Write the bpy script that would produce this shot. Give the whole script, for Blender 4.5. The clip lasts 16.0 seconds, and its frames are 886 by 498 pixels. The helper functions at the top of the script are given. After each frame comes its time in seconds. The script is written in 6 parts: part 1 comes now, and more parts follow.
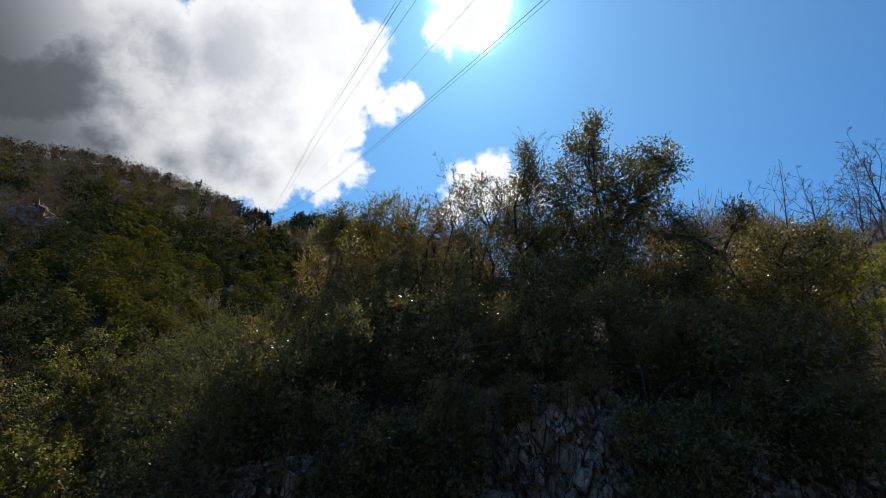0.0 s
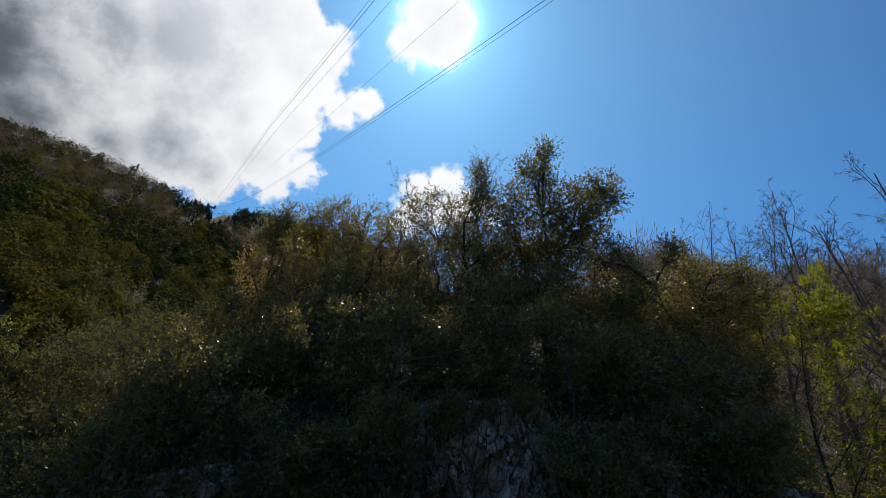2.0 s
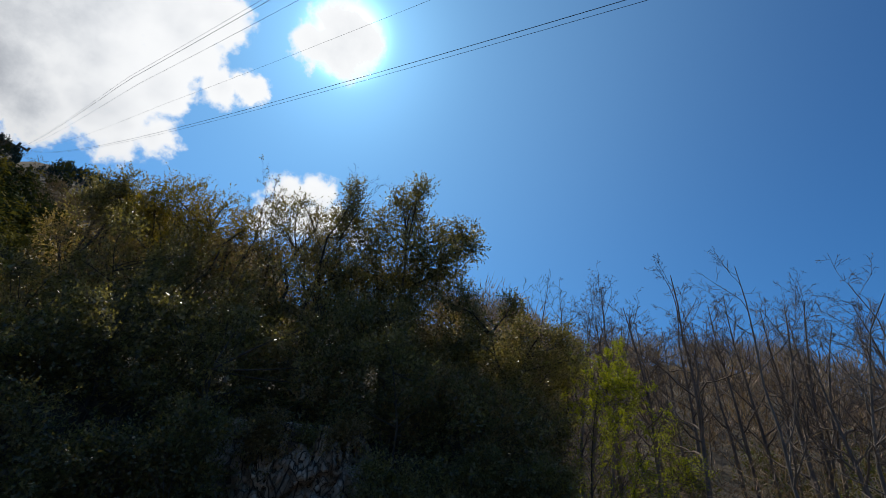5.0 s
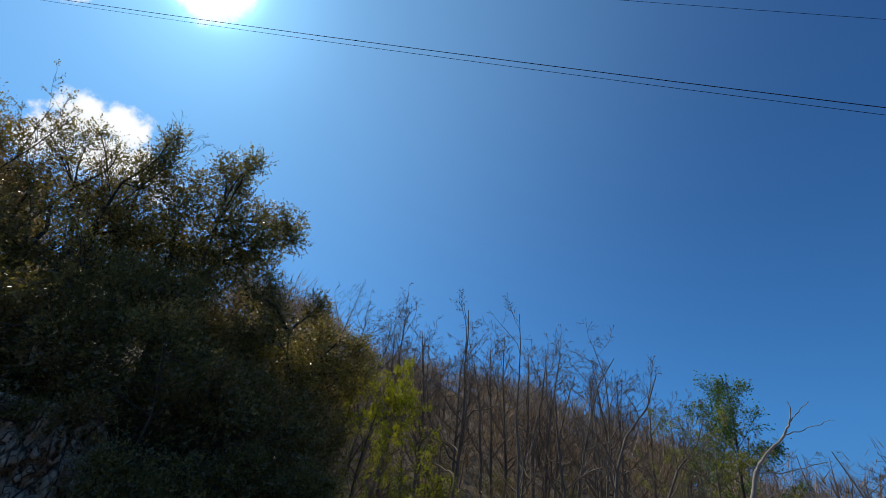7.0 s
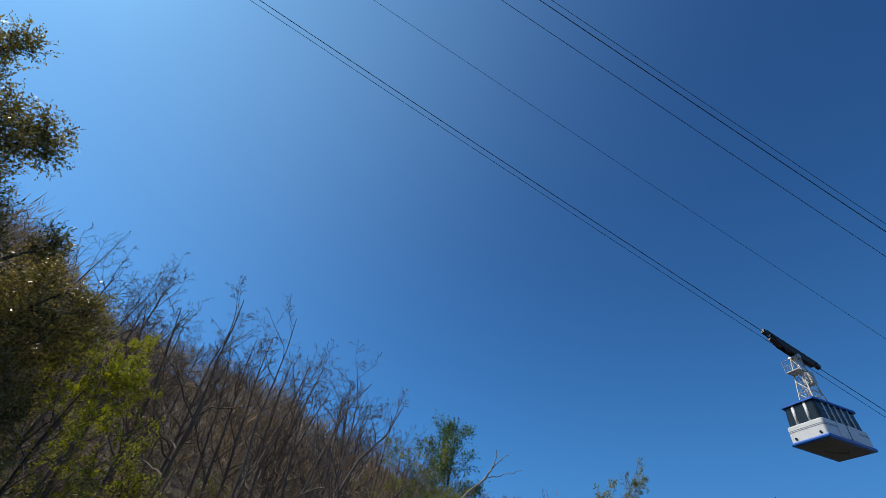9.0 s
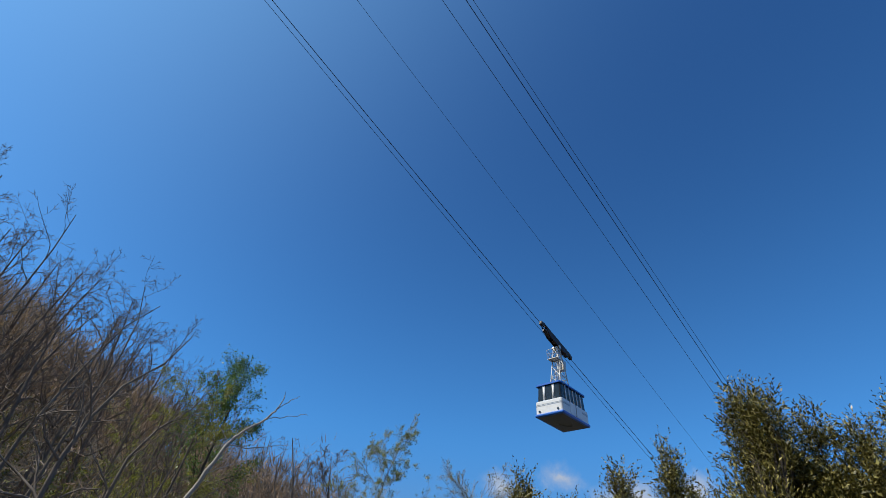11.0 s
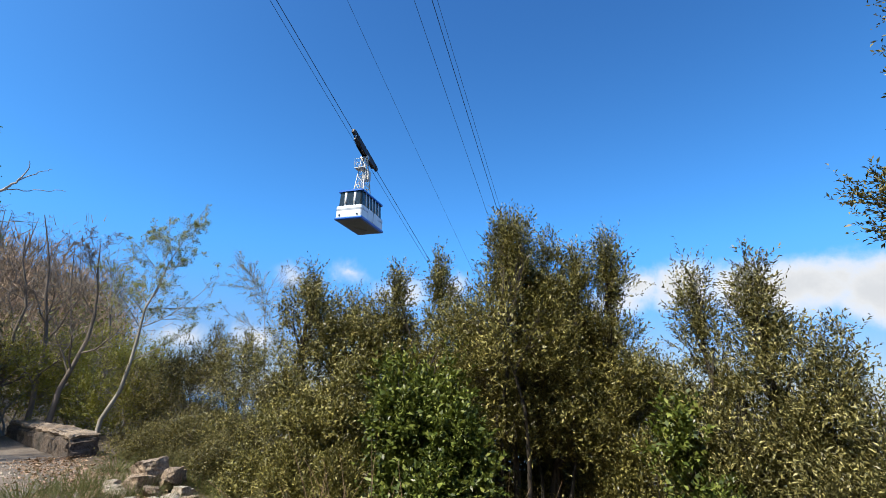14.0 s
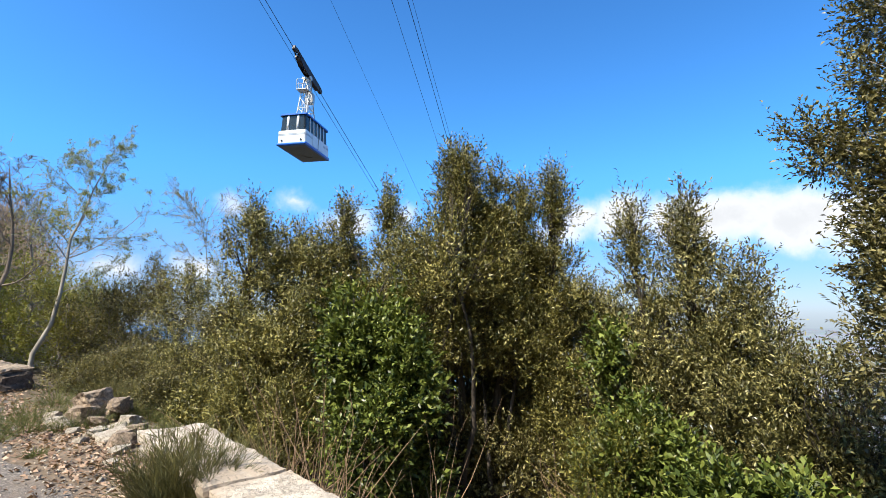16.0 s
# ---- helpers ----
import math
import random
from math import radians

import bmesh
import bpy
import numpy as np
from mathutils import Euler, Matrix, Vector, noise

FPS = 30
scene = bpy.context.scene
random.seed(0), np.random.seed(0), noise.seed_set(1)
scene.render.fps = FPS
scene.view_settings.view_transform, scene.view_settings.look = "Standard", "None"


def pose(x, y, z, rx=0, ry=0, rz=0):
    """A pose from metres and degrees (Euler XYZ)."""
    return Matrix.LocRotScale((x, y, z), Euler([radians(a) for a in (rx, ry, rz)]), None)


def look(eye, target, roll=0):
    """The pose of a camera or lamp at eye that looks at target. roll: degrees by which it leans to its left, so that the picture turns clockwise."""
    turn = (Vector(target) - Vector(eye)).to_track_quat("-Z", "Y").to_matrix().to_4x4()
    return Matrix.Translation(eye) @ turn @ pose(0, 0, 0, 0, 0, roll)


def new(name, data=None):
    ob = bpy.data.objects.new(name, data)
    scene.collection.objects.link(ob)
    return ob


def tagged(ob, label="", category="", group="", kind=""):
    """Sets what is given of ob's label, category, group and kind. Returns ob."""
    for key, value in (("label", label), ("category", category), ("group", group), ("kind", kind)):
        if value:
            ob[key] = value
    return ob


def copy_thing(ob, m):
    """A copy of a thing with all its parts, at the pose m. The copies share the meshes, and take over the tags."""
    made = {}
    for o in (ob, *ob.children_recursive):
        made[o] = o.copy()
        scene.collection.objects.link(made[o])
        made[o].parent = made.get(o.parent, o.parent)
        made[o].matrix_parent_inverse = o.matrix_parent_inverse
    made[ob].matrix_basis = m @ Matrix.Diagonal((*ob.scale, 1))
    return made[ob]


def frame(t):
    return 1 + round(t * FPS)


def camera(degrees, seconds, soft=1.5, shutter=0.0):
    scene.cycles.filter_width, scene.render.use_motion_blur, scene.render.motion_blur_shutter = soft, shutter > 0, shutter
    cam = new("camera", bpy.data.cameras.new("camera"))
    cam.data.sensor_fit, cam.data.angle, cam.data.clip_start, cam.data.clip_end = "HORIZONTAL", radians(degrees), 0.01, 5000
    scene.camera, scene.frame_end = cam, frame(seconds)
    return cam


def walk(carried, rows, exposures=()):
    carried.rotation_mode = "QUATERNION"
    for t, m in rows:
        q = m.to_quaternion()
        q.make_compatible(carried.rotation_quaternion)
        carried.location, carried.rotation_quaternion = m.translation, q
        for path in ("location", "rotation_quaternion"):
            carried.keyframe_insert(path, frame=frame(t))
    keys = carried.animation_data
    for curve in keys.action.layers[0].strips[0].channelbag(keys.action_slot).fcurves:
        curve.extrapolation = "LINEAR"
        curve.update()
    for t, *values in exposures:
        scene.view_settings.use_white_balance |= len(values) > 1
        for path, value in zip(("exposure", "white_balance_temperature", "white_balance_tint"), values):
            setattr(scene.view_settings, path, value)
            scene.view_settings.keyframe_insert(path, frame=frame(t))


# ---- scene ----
cam = camera(87.1, 16.0, soft=0.7)
# seconds, place of the eye, tilt, lean and turn
PATH = [
    (0.0, 0, 0, 1.6, 115.66, -2.94, -2.72),
    (0.5, 0, 0, 1.6, 115.95, -2.88, -3.84),
    (1.0, 0, 0, 1.6, 116.13, -3.27, -6.06),
    (1.5, 0, 0, 1.6, 116.95, -3.75, -8.32),
    (2.0, 0, 0, 1.6, 117.61, -4.27, -10.62),
    (2.5, 0, 0, 1.6, 118.23, -4.53, -13.11),
    (3.0, 0, 0, 1.6, 119.05, -4.51, -16.43),
    (3.5, 0, 0, 1.6, 120.18, -4.77, -20.12),
    (3.7, 0, 0, 1.6, 120.65, -4.76, -21.32),
    (5.8, 0, 0, 1.6, 124.85, -6.80, -40.97),
    (6.0, 0, 0, 1.6, 125.48, -6.41, -43.64),
    (6.5, 0, 0, 1.6, 126.15, -6.36, -51.04),
    (7.0, 0, 0, 1.6, 126.73, -6.59, -58.00),
    (7.5, 0, 0, 1.6, 127.66, -6.38, -65.91),
    (8.0, 0, 0, 1.6, 129.17, -6.64, -72.94),
    (8.5, 0, 0, 1.6, 131.10, -6.60, -80.16),
    (9.0, 0, 0, 1.6, 131.86, -6.11, -88.64),
    (9.5, 0, 0, 1.6, 132.00, -5.61, -96.23),
    (9.7, 0, 0, 1.6, 131.50, -5.55, -99.44),
    (11.8, 0, 0, 1.6, 124.72, -2.37, -119.78),
    (12.0, 0, 0, 1.6, 123.34, -2.13, -121.66),
    (12.5, 0, 0, 1.6, 120.27, -1.46, -126.19),
    (13.0, 0, 0, 1.6, 116.69, -1.31, -129.76),
    (13.5, 0, 0, 1.6, 112.23, -1.15, -133.46),
    (14.0, 0, 0, 1.6, 106.24, -1.32, -137.55),
    (14.5, 0, 0, 1.6, 101.85, -0.17, -140.56),
    (15.0, 0, 0, 1.6, 99.44, -0.36, -142.51),
    (15.5, 0, 0, 1.6, 98.67, -0.37, -143.37),
    (16.0, 0, 0, 1.6, 97.73, -0.32, -143.71),
]
EXPOSURES = [(0.0, -0.25), (3.5, -0.42), (7.0, -0.28), (8.5, -0.2), (9.5, -0.2), (12.0, 0.36), (14.0, 0.78), (16.0, 1.05)]
walk(cam, [(t, pose(*v)) for t, *v in PATH], EXPOSURES)

# ---- light: one sun high in front of the first view, sky with cumulus ----
SUN_AZ, SUN_EL = 4.3, 53.1


def bearing(az, el=0.0):
    """Unit way at a compass bearing (degrees clockwise from +y) and elevation."""
    a, e = radians(az), radians(el)
    return Vector((math.sin(a) * math.cos(e), math.cos(a) * math.cos(e), math.sin(e)))


def polar(az, r, z=0.0):
    a = radians(az)
    return Vector((r * math.sin(a), r * math.cos(a), z))


sun_data = bpy.data.lights.new("sun", "SUN")
sun_data.energy, sun_data.angle, sun_data.color = 4.8, radians(0.53), (1.0, 0.915, 0.77)
sun = new("sun", sun_data)
sun.matrix_world = look(bearing(SUN_AZ, SUN_EL) * 50, (0, 0, 0))

world = bpy.data.worlds.new("sky")
scene.world = world
world.use_nodes = True


class Nodes:
    """Short hand for building a node tree."""

    def __init__(self, tree):
        self.t = tree
        tree.nodes.clear()

    def add(self, kind, **props):
        n = self.t.nodes.new(kind)
        for k, v in props.items():
            setattr(n, k, v)
        return n

    def put(self, socket, value):
        if isinstance(value, bpy.types.NodeSocket):
            self.t.links.new(value, socket)
        else:
            socket.default_value = value

    def math(self, op, a, b=0.0, c=0.0, clamp=False):
        n = self.add("ShaderNodeMath", operation=op, use_clamp=clamp)
        for s, v in zip(n.inputs, (a, b, c)):
            self.put(s, v)
        return n.outputs[0]

    def vec(self, op, a, b=(0, 0, 0), out=0):
        n = self.add("ShaderNodeVectorMath", operation=op)
        self.put(n.inputs[0], a)
        self.put(n.inputs[1], b)
        return n.outputs[out]

    def noise(self, vector, scale, detail=4.0, rough=0.55, distort=0.0):
        n = self.add("ShaderNodeTexNoise")
        if vector is not None:
            self.put(n.inputs["Vector"], vector)
        n.inputs["Scale"].default_value = scale
        n.inputs["Detail"].default_value = detail
        n.inputs["Roughness"].default_value = rough
        n.inputs["Distortion"].default_value = distort
        return n.outputs["Fac"]

    def ramp(self, fac, stops):
        n = self.add("ShaderNodeValToRGB")
        while len(n.color_ramp.elements) < len(stops):
            n.color_ramp.elements.new(0.5)
        for e, (p, c) in zip(n.color_ramp.elements, stops):
            e.position = p
            e.color = (*c, 1) if len(c) == 3 else c
        self.put(n.inputs[0], fac)
        return n.outputs[0]

    def mix(self, fac, a, b, blend="MIX"):
        n = self.add("ShaderNodeMix", data_type="RGBA", blend_type=blend)
        self.put(n.inputs[0], fac)
        for s, v in ((n.inputs[6], a), (n.inputs[7], b)):
            self.put(s, (*v, 1) if isinstance(v, tuple) and len(v) == 3 else v)
        return n.outputs[2]

    def smooth(self, v, lo, hi, to_lo=0.0, to_hi=1.0):
        n = self.add("ShaderNodeMapRange", interpolation_type="SMOOTHSTEP")
        self.put(n.inputs[0], v)
        for s, x in zip(n.inputs[1:5], (lo, hi, to_lo, to_hi)):
            s.default_value = x
        return n.outputs[0]


def build_sky():
    w = Nodes(world.node_tree)
    ray = w.add("ShaderNodeTexCoord").outputs["Generated"]
    sky = w.add("ShaderNodeTexSky", sky_type="NISHITA", sun_disc=False)
    sky.sun_elevation, sky.sun_rotation = radians(SUN_EL), radians(SUN_AZ)
    sky.altitude, sky.air_density, sky.dust_density, sky.ozone_density = 900, 1.0, 0.6, 3.0
    # clear mountain air: a deep, saturated blue
    up = w.add("ShaderNodeSeparateXYZ")
    w.put(up.inputs[0], ray)
    clear = w.smooth(up.outputs[2], 0.03, 0.30)
    tint = w.mix(clear, (0.335, 0.40, 0.57), (0.325, 0.79, 1.12))
    tint = w.mix(w.smooth(up.outputs[2], 0.3, 0.92), tint, (0.25, 0.57, 0.89))
    colour = w.mix(1.0, sky.outputs[0], tint, "MULTIPLY")
    # bright veil of thin vapour about the sun
    near = w.vec("DOT_PRODUCT", ray, tuple(bearing(SUN_AZ, SUN_EL)), out=1)
    near = w.math("MAXIMUM", near, 0.0)
    glow = w.math("ADD", w.math("MULTIPLY", w.math("POWER", near, 900.0), 60.0), w.math("MULTIPLY", w.math("POWER", near, 90.0), 3.0))
    glow = w.math("ADD", glow, w.math("MULTIPLY", w.math("POWER", near, 4.4), 2.8))
    colour = w.mix(1.0, colour, w.vec("SCALE", (0.44, 0.86, 1.12)), "ADD")
    scaled = colour.node.inputs[7].links[0].from_node
    w.put(scaled.inputs["Scale"], glow)
    # cumulus: lobes (bearing, elevation, half-width in degrees), edges broken up by noise
    n1 = w.noise(ray, 7.0, 8.0, 0.6, 0.3)
    n2 = w.noise(ray, 16.0, 6.0, 0.6)
    wob = w.math("ADD", w.math("MULTIPLY", w.math("SUBTRACT", n1, 0.5), 0.10), w.math("MULTIPLY", w.math("SUBTRACT", n2, 0.5), 0.075))
    wob = w.math("ADD", wob, w.math("MULTIPLY", w.math("SUBTRACT", w.noise(ray, 46.0, 5.0, 0.65), 0.5), 0.03))
    lobes = CLOUDS
    field = None
    for az, el, size, flat in lobes:
        d = w.vec("SUBTRACT", ray, tuple(bearing(az, el)))
        d = w.vec("MULTIPLY", d, (1, 1, flat))
        d = w.vec("LENGTH", d, out=1)
        v = w.math("SUBTRACT", math.sin(radians(size)), d)
        field = v if field is None else w.math("SMOOTH_MAX", field, v, 0.012)
    field = w.math("ADD", field, wob)
    crisp = w.smooth(up.outputs[2], 0.18, 0.36)
    mask = w.math("ADD", w.math("MULTIPLY", w.smooth(field, -0.004, 0.018), crisp), w.math("MULTIPLY", w.smooth(field, -0.03, 0.045), w.math("SUBTRACT", 1.0, crisp)))
    thick = w.smooth(field, 0.0, 0.11)
    # thick parts shade their own body, thin rims and the side next to the sun shine
    lit = w.smooth(near, 0.62, 0.96)
    n3 = w.noise(ray, 5.0, 8.0, 0.6, 0.1)
    shade = w.math("MULTIPLY", thick, w.smooth(n3, 0.27, 0.60), clamp=True)
    away = w.smooth(near, 0.76, 0.985, 1.0, 0.22)
    shade = w.math("MULTIPLY", shade, away)
    # the deep body far from the sun is grey all through
    shade = w.math("MAXIMUM", shade, w.math("MULTIPLY", w.smooth(field, 0.01, 0.07), w.smooth(near, 0.70, 0.86, 0.92, 0.0)))
    shade = w.math("MULTIPLY", shade, w.smooth(near, 0.0, 0.5, 0.25, 1.0))
    bright = w.math("ADD", 4.1, w.math("MULTIPLY", lit, 5.5))
    bright = w.math("MULTIPLY", bright, w.math("SUBTRACT", 1.0, w.math("MULTIPLY", shade, 0.80)))
    cloud = w.vec("SCALE", w.mix(shade, (0.97, 0.985, 1.0), (0.86, 0.95, 1.10)))
    w.put(cloud.node.inputs["Scale"], bright)
    colour = w.mix(mask, colour, cloud)
    bg = w.add("ShaderNodeBackground")
    w.put(bg.inputs[0], colour)
    bg.inputs[1].default_value = 0.135
    out = w.add("ShaderNodeOutputWorld")
    w.put(out.inputs[0], bg.outputs[0])


CLOUDS = [
    # the great cumulus over the mountain
    (-18.5, 49.2, 3.4, 1.0), (-13.6, 47.6, 3.6, 1.0), (-16.9, 44.2, 4.6, 1.0), (-6.3, 43.0, 2.4, 1.0), (-9.2, 41.8, 2.0, 1.0), (-15.4, 38.7, 3.6, 1.0), (-18.6, 34.3, 4.6, 1.0),
    (-12.7, 34.0, 2.7, 1.0), (-15.4, 31.6, 2.2, 1.0), (-23.3, 30.3, 3.6, 1.0), (-28.8, 31.5, 5.6, 1.0), (-29.5, 41.4, 8.6, 1.0), (-40.4, 36.7, 9.0, 1.0), (-24.7, 47.5, 5.6, 1.0),
    (-50.0, 32.0, 11.0, 1.0), (-42.0, 28.5, 6.0, 1.0), (-63.0, 30.0, 12.0, 1.0), (-33.5, 29.0, 5.0, 1.0), (-22.0, 37.5, 5.0, 1.0),
    # the bright scrap across the sun
    (-0.4, 51.0, 2.6, 1.0), (3.6, 52.1, 3.9, 1.0), (7.4, 52.9, 2.7, 1.0), (0.4, 48.8, 0.9, 1.0),
    # the small one behind the oaks
    (4.3, 34.4, 2.7, 1.0), (7.8, 35.7, 2.5, 1.0), (3.6, 31.6, 2.6, 1.0), (8.0, 32.0, 3.2, 1.0), (12.2, 33.0, 2.5, 1.0), (14.6, 31.4, 1.5, 1.0),
    # the bank over the sea
    (160.5, 11.4, 3.0, 1.5), (165.0, 11.2, 4.0, 1.5), (170.5, 10.6, 4.6, 1.6), (176.0, 10.2, 4.8, 1.6), (181.5, 9.0, 4.6, 1.6), (188.0, 8.4, 5.4, 1.6), (196.0, 8.0, 6.0, 1.6), (158.0, 9.5, 2.5, 1.8),
    (125.7, 12.9, 0.9, 1.4), (119.3, 11.6, 1.0, 1.4), (138.4, 11.6, 1.2, 1.4), (132.0, 10.5, 2.2, 1.8), (108.4, 4.2, 1.6, 1.8), (116.0, 4.6, 1.9, 1.7), (126.0, 6.5, 2.4, 2.0),
]
build_sky()


# ---- materials ----
def material(name):
    m = bpy.data.materials.new(name)
    m.use_nodes = True
    return m, Nodes(m.node_tree)


def finish(m, w, colour, rough=0.7, bump=None, bump_size=0.01, metal=0.0, spec=0.5):
    p = w.add("ShaderNodeBsdfPrincipled")
    w.put(p.inputs["Base Color"], colour)
    w.put(p.inputs["Roughness"], rough)
    w.put(p.inputs["Metallic"], metal)
    p.inputs["Specular IOR Level"].default_value = spec
    if bump is not None:
        b = w.add("ShaderNodeBump")
        b.inputs["Strength"].default_value = 0.8
        b.inputs["Distance"].default_value = bump_size
        w.put(b.inputs["Height"], bump)
        w.put(p.inputs["Normal"], b.outputs[0])
    o = w.add("ShaderNodeOutputMaterial")
    w.put(o.inputs[0], p.outputs[0])
    return m


def leaf_material(name, dark, mid, light, rough=0.4, through_light=0.25, patch=0.6, spec=0.5, fleck=0.65, depth=0.5):
    """Leaves: each leaf its own tone, with larger patches of older and younger growth, and light passing through."""
    m, w = material(name)
    geo = w.add("ShaderNodeNewGeometry")
    rnd = geo.outputs["Random Per Island"]
    co = w.add("ShaderNodeTexCoord").outputs["Object"]
    tone = w.math("ADD", w.math("MULTIPLY", rnd, fleck), w.math("MULTIPLY", w.math("SUBTRACT", w.noise(co, patch, 3.0), 0.33), 1.65 - fleck), clamp=True)
    c = w.ramp(tone, [(0.0, dark), (depth, mid), (1.0, light)])
    p = w.add("ShaderNodeBsdfPrincipled")
    w.put(p.inputs["Base Color"], c)
    w.put(p.inputs["Roughness"], w.math("ADD", rough - 0.08, w.math("MULTIPLY", rnd, 0.16)))
    p.inputs["Specular IOR Level"].default_value = spec
    t = w.add("ShaderNodeBsdfTranslucent")
    w.put(t.inputs[0], w.mix(1.0, c, (1.0, 1.0, 0.45), "MULTIPLY"))
    s = w.add("ShaderNodeMixShader")
    s.inputs[0].default_value = through_light
    w.put(s.inputs[1], p.outputs[0])
    w.put(s.inputs[2], t.outputs[0])
    o = w.add("ShaderNodeOutputMaterial")
    w.put(o.inputs[0], s.outputs[0])
    return m


def bark_material(name, a, b, scale=6.0):
    m, w = material(name)
    co = w.add("ShaderNodeTexCoord").outputs["Object"]
    st = w.vec("MULTIPLY", co, (1, 1, 0.3))
    n = w.noise(st, scale, 6.0, 0.65)
    c = w.ramp(n, [(0.3, a), (0.7, b)])
    c = w.mix(w.math("MULTIPLY", w.noise(co, 1.3, 3.0), 0.7), c, tuple(x * 0.6 for x in a))
    return finish(m, w, c, 0.85, n, 0.012)


def rock_material(name, pale, dark, stain):
    m, w = material(name)
    co = w.add("ShaderNodeTexCoord").outputs["Object"]
    big = w.noise(co, 0.9, 5.0, 0.6, 0.5)
    fine = w.noise(co, 10.0, 7.0, 0.75)
    c = w.ramp(fine, [(0.36, dark), (0.58, pale)])
    c = w.mix(w.smooth(big, 0.5, 0.72), c, stain)
    pits = w.noise(co, 38.0, 4.0, 0.6)
    c = w.mix(w.smooth(pits, 0.34, 0.44, 0.75, 0.0), c, tuple(x * 0.6 for x in dark))
    h = w.math("ADD", w.math("MULTIPLY", fine, 0.5), pits)
    return finish(m, w, c, 0.9, h, 0.028)


M = {}
M["holm"] = leaf_material("holm_oak_leaf", (0.058, 0.048, 0.019), (0.170, 0.143, 0.056), (0.42, 0.35, 0.15), 0.34, 0.60, 0.9, 1.0)
M["laurel"] = leaf_material("laurel_leaf", (0.018, 0.027, 0.005), (0.068, 0.094, 0.016), (0.22, 0.25, 0.055), 0.42, 0.15, 1.5, 0.30, 0.85)
M["olive"] = leaf_material("olive_green_leaf", (0.020, 0.020, 0.006), (0.136, 0.124, 0.031), (0.41, 0.365, 0.125), 0.40, 0.08, 1.2, 0.32, 0.85, 0.62)
M["bank"] = leaf_material("bank_shrub_leaf", (0.095, 0.062, 0.030), (0.265, 0.178, 0.086), (0.48, 0.355, 0.18), 0.36, 0.60, 0.9, 0.9)
M["dusty"] = leaf_material("dusty_leaf", (0.07, 0.07, 0.035), (0.145, 0.135, 0.07), (0.24, 0.22, 0.115), 0.75, 0.4, 0.6, 0.2)
M["yellow_low"] = leaf_material("valley_leaf", (0.10, 0.095, 0.018), (0.19, 0.17, 0.03), (0.31, 0.26, 0.045), 0.5, 0.45)
M["pale"] = leaf_material("pale_backed_leaf", (0.021, 0.021, 0.007), (0.138, 0.126, 0.040), (0.45, 0.405, 0.165), 0.40, 0.08, 1.2, 0.32, 0.85, 0.62)
M["yellowing"] = leaf_material("yellowing_leaf", (0.05, 0.07, 0.015), (0.11, 0.12, 0.03), (0.30, 0.25, 0.03), 0.42, 0.25)
M["thicket"] = leaf_material("thicket_leaf", (0.026, 0.024, 0.009), (0.128, 0.115, 0.036), (0.30, 0.25, 0.09), 0.5, 0.15, 0.6, 0.35, 0.8, 0.6)
M["budding"] = leaf_material("budding_leaf", (0.13, 0.135, 0.02), (0.235, 0.225, 0.036), (0.36, 0.32, 0.065), 0.5, 0.35)
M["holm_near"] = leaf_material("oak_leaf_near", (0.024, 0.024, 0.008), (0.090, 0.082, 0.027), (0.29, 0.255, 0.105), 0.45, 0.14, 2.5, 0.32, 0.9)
M["under_green"] = leaf_material("underwood_leaf", (0.07, 0.08, 0.015), (0.12, 0.125, 0.025), (0.19, 0.18, 0.04), 0.6, 0.3, 0.3)
M["under_brown"] = leaf_material("underwood_twig", (0.115, 0.078, 0.056), (0.25, 0.172, 0.126), (0.46, 0.34, 0.255), 0.8, 0.2, 0.3, 0.2, 0.85)
M["maple"] = leaf_material("spring_maple_leaf", (0.16, 0.18, 0.012), (0.32, 0.335, 0.02), (0.46, 0.46, 0.04), 0.5, 0.58)
M["yellow"] = leaf_material("yellow_shrub_leaf", (0.12, 0.095, 0.014), (0.25, 0.19, 0.025), (0.42, 0.31, 0.04), 0.5, 0.5)
M["birch_leaf"] = leaf_material("birch_leaf", (0.13, 0.15, 0.03), (0.22, 0.24, 0.06), (0.34, 0.33, 0.11), 0.5, 0.4)
M["green_leaf"] = leaf_material("fresh_green_leaf", (0.05, 0.10, 0.02), (0.09, 0.17, 0.035), (0.15, 0.25, 0.06), 0.45, 0.35)
M["broom"] = leaf_material("broom_stem", (0.045, 0.050, 0.012), (0.105, 0.10, 0.028), (0.22, 0.185, 0.065), 0.6, 0.1)
M["grass"] = leaf_material("grass_blade", (0.06, 0.09, 0.02), (0.12, 0.14, 0.035), (0.30, 0.25, 0.11), 0.6, 0.3)
M["dry"] = leaf_material("dry_leaf", (0.10, 0.058, 0.036), (0.27, 0.17, 0.11), (0.58, 0.43, 0.31), 0.7, 0.1)
# woods across the valley: colours lightened to hold the haze of distance
M["wood_green"] = leaf_material("far_evergreen", (0.028, 0.034, 0.013), (0.064, 0.072, 0.025), (0.12, 0.125, 0.042), 0.9, 0.2, 0.15, 0.03, 0.22)
M["wood_yellow"] = leaf_material("far_spring_wood", (0.075, 0.068, 0.017), (0.155, 0.132, 0.031), (0.26, 0.21, 0.048), 0.9, 0.3, 0.15, 0.03, 0.22)
M["wood_bare"] = leaf_material("far_bare_wood", (0.10, 0.072, 0.055), (0.18, 0.128, 0.092), (0.27, 0.20, 0.14), 0.9, 0.25, 0.15, 0.03, 0.25)
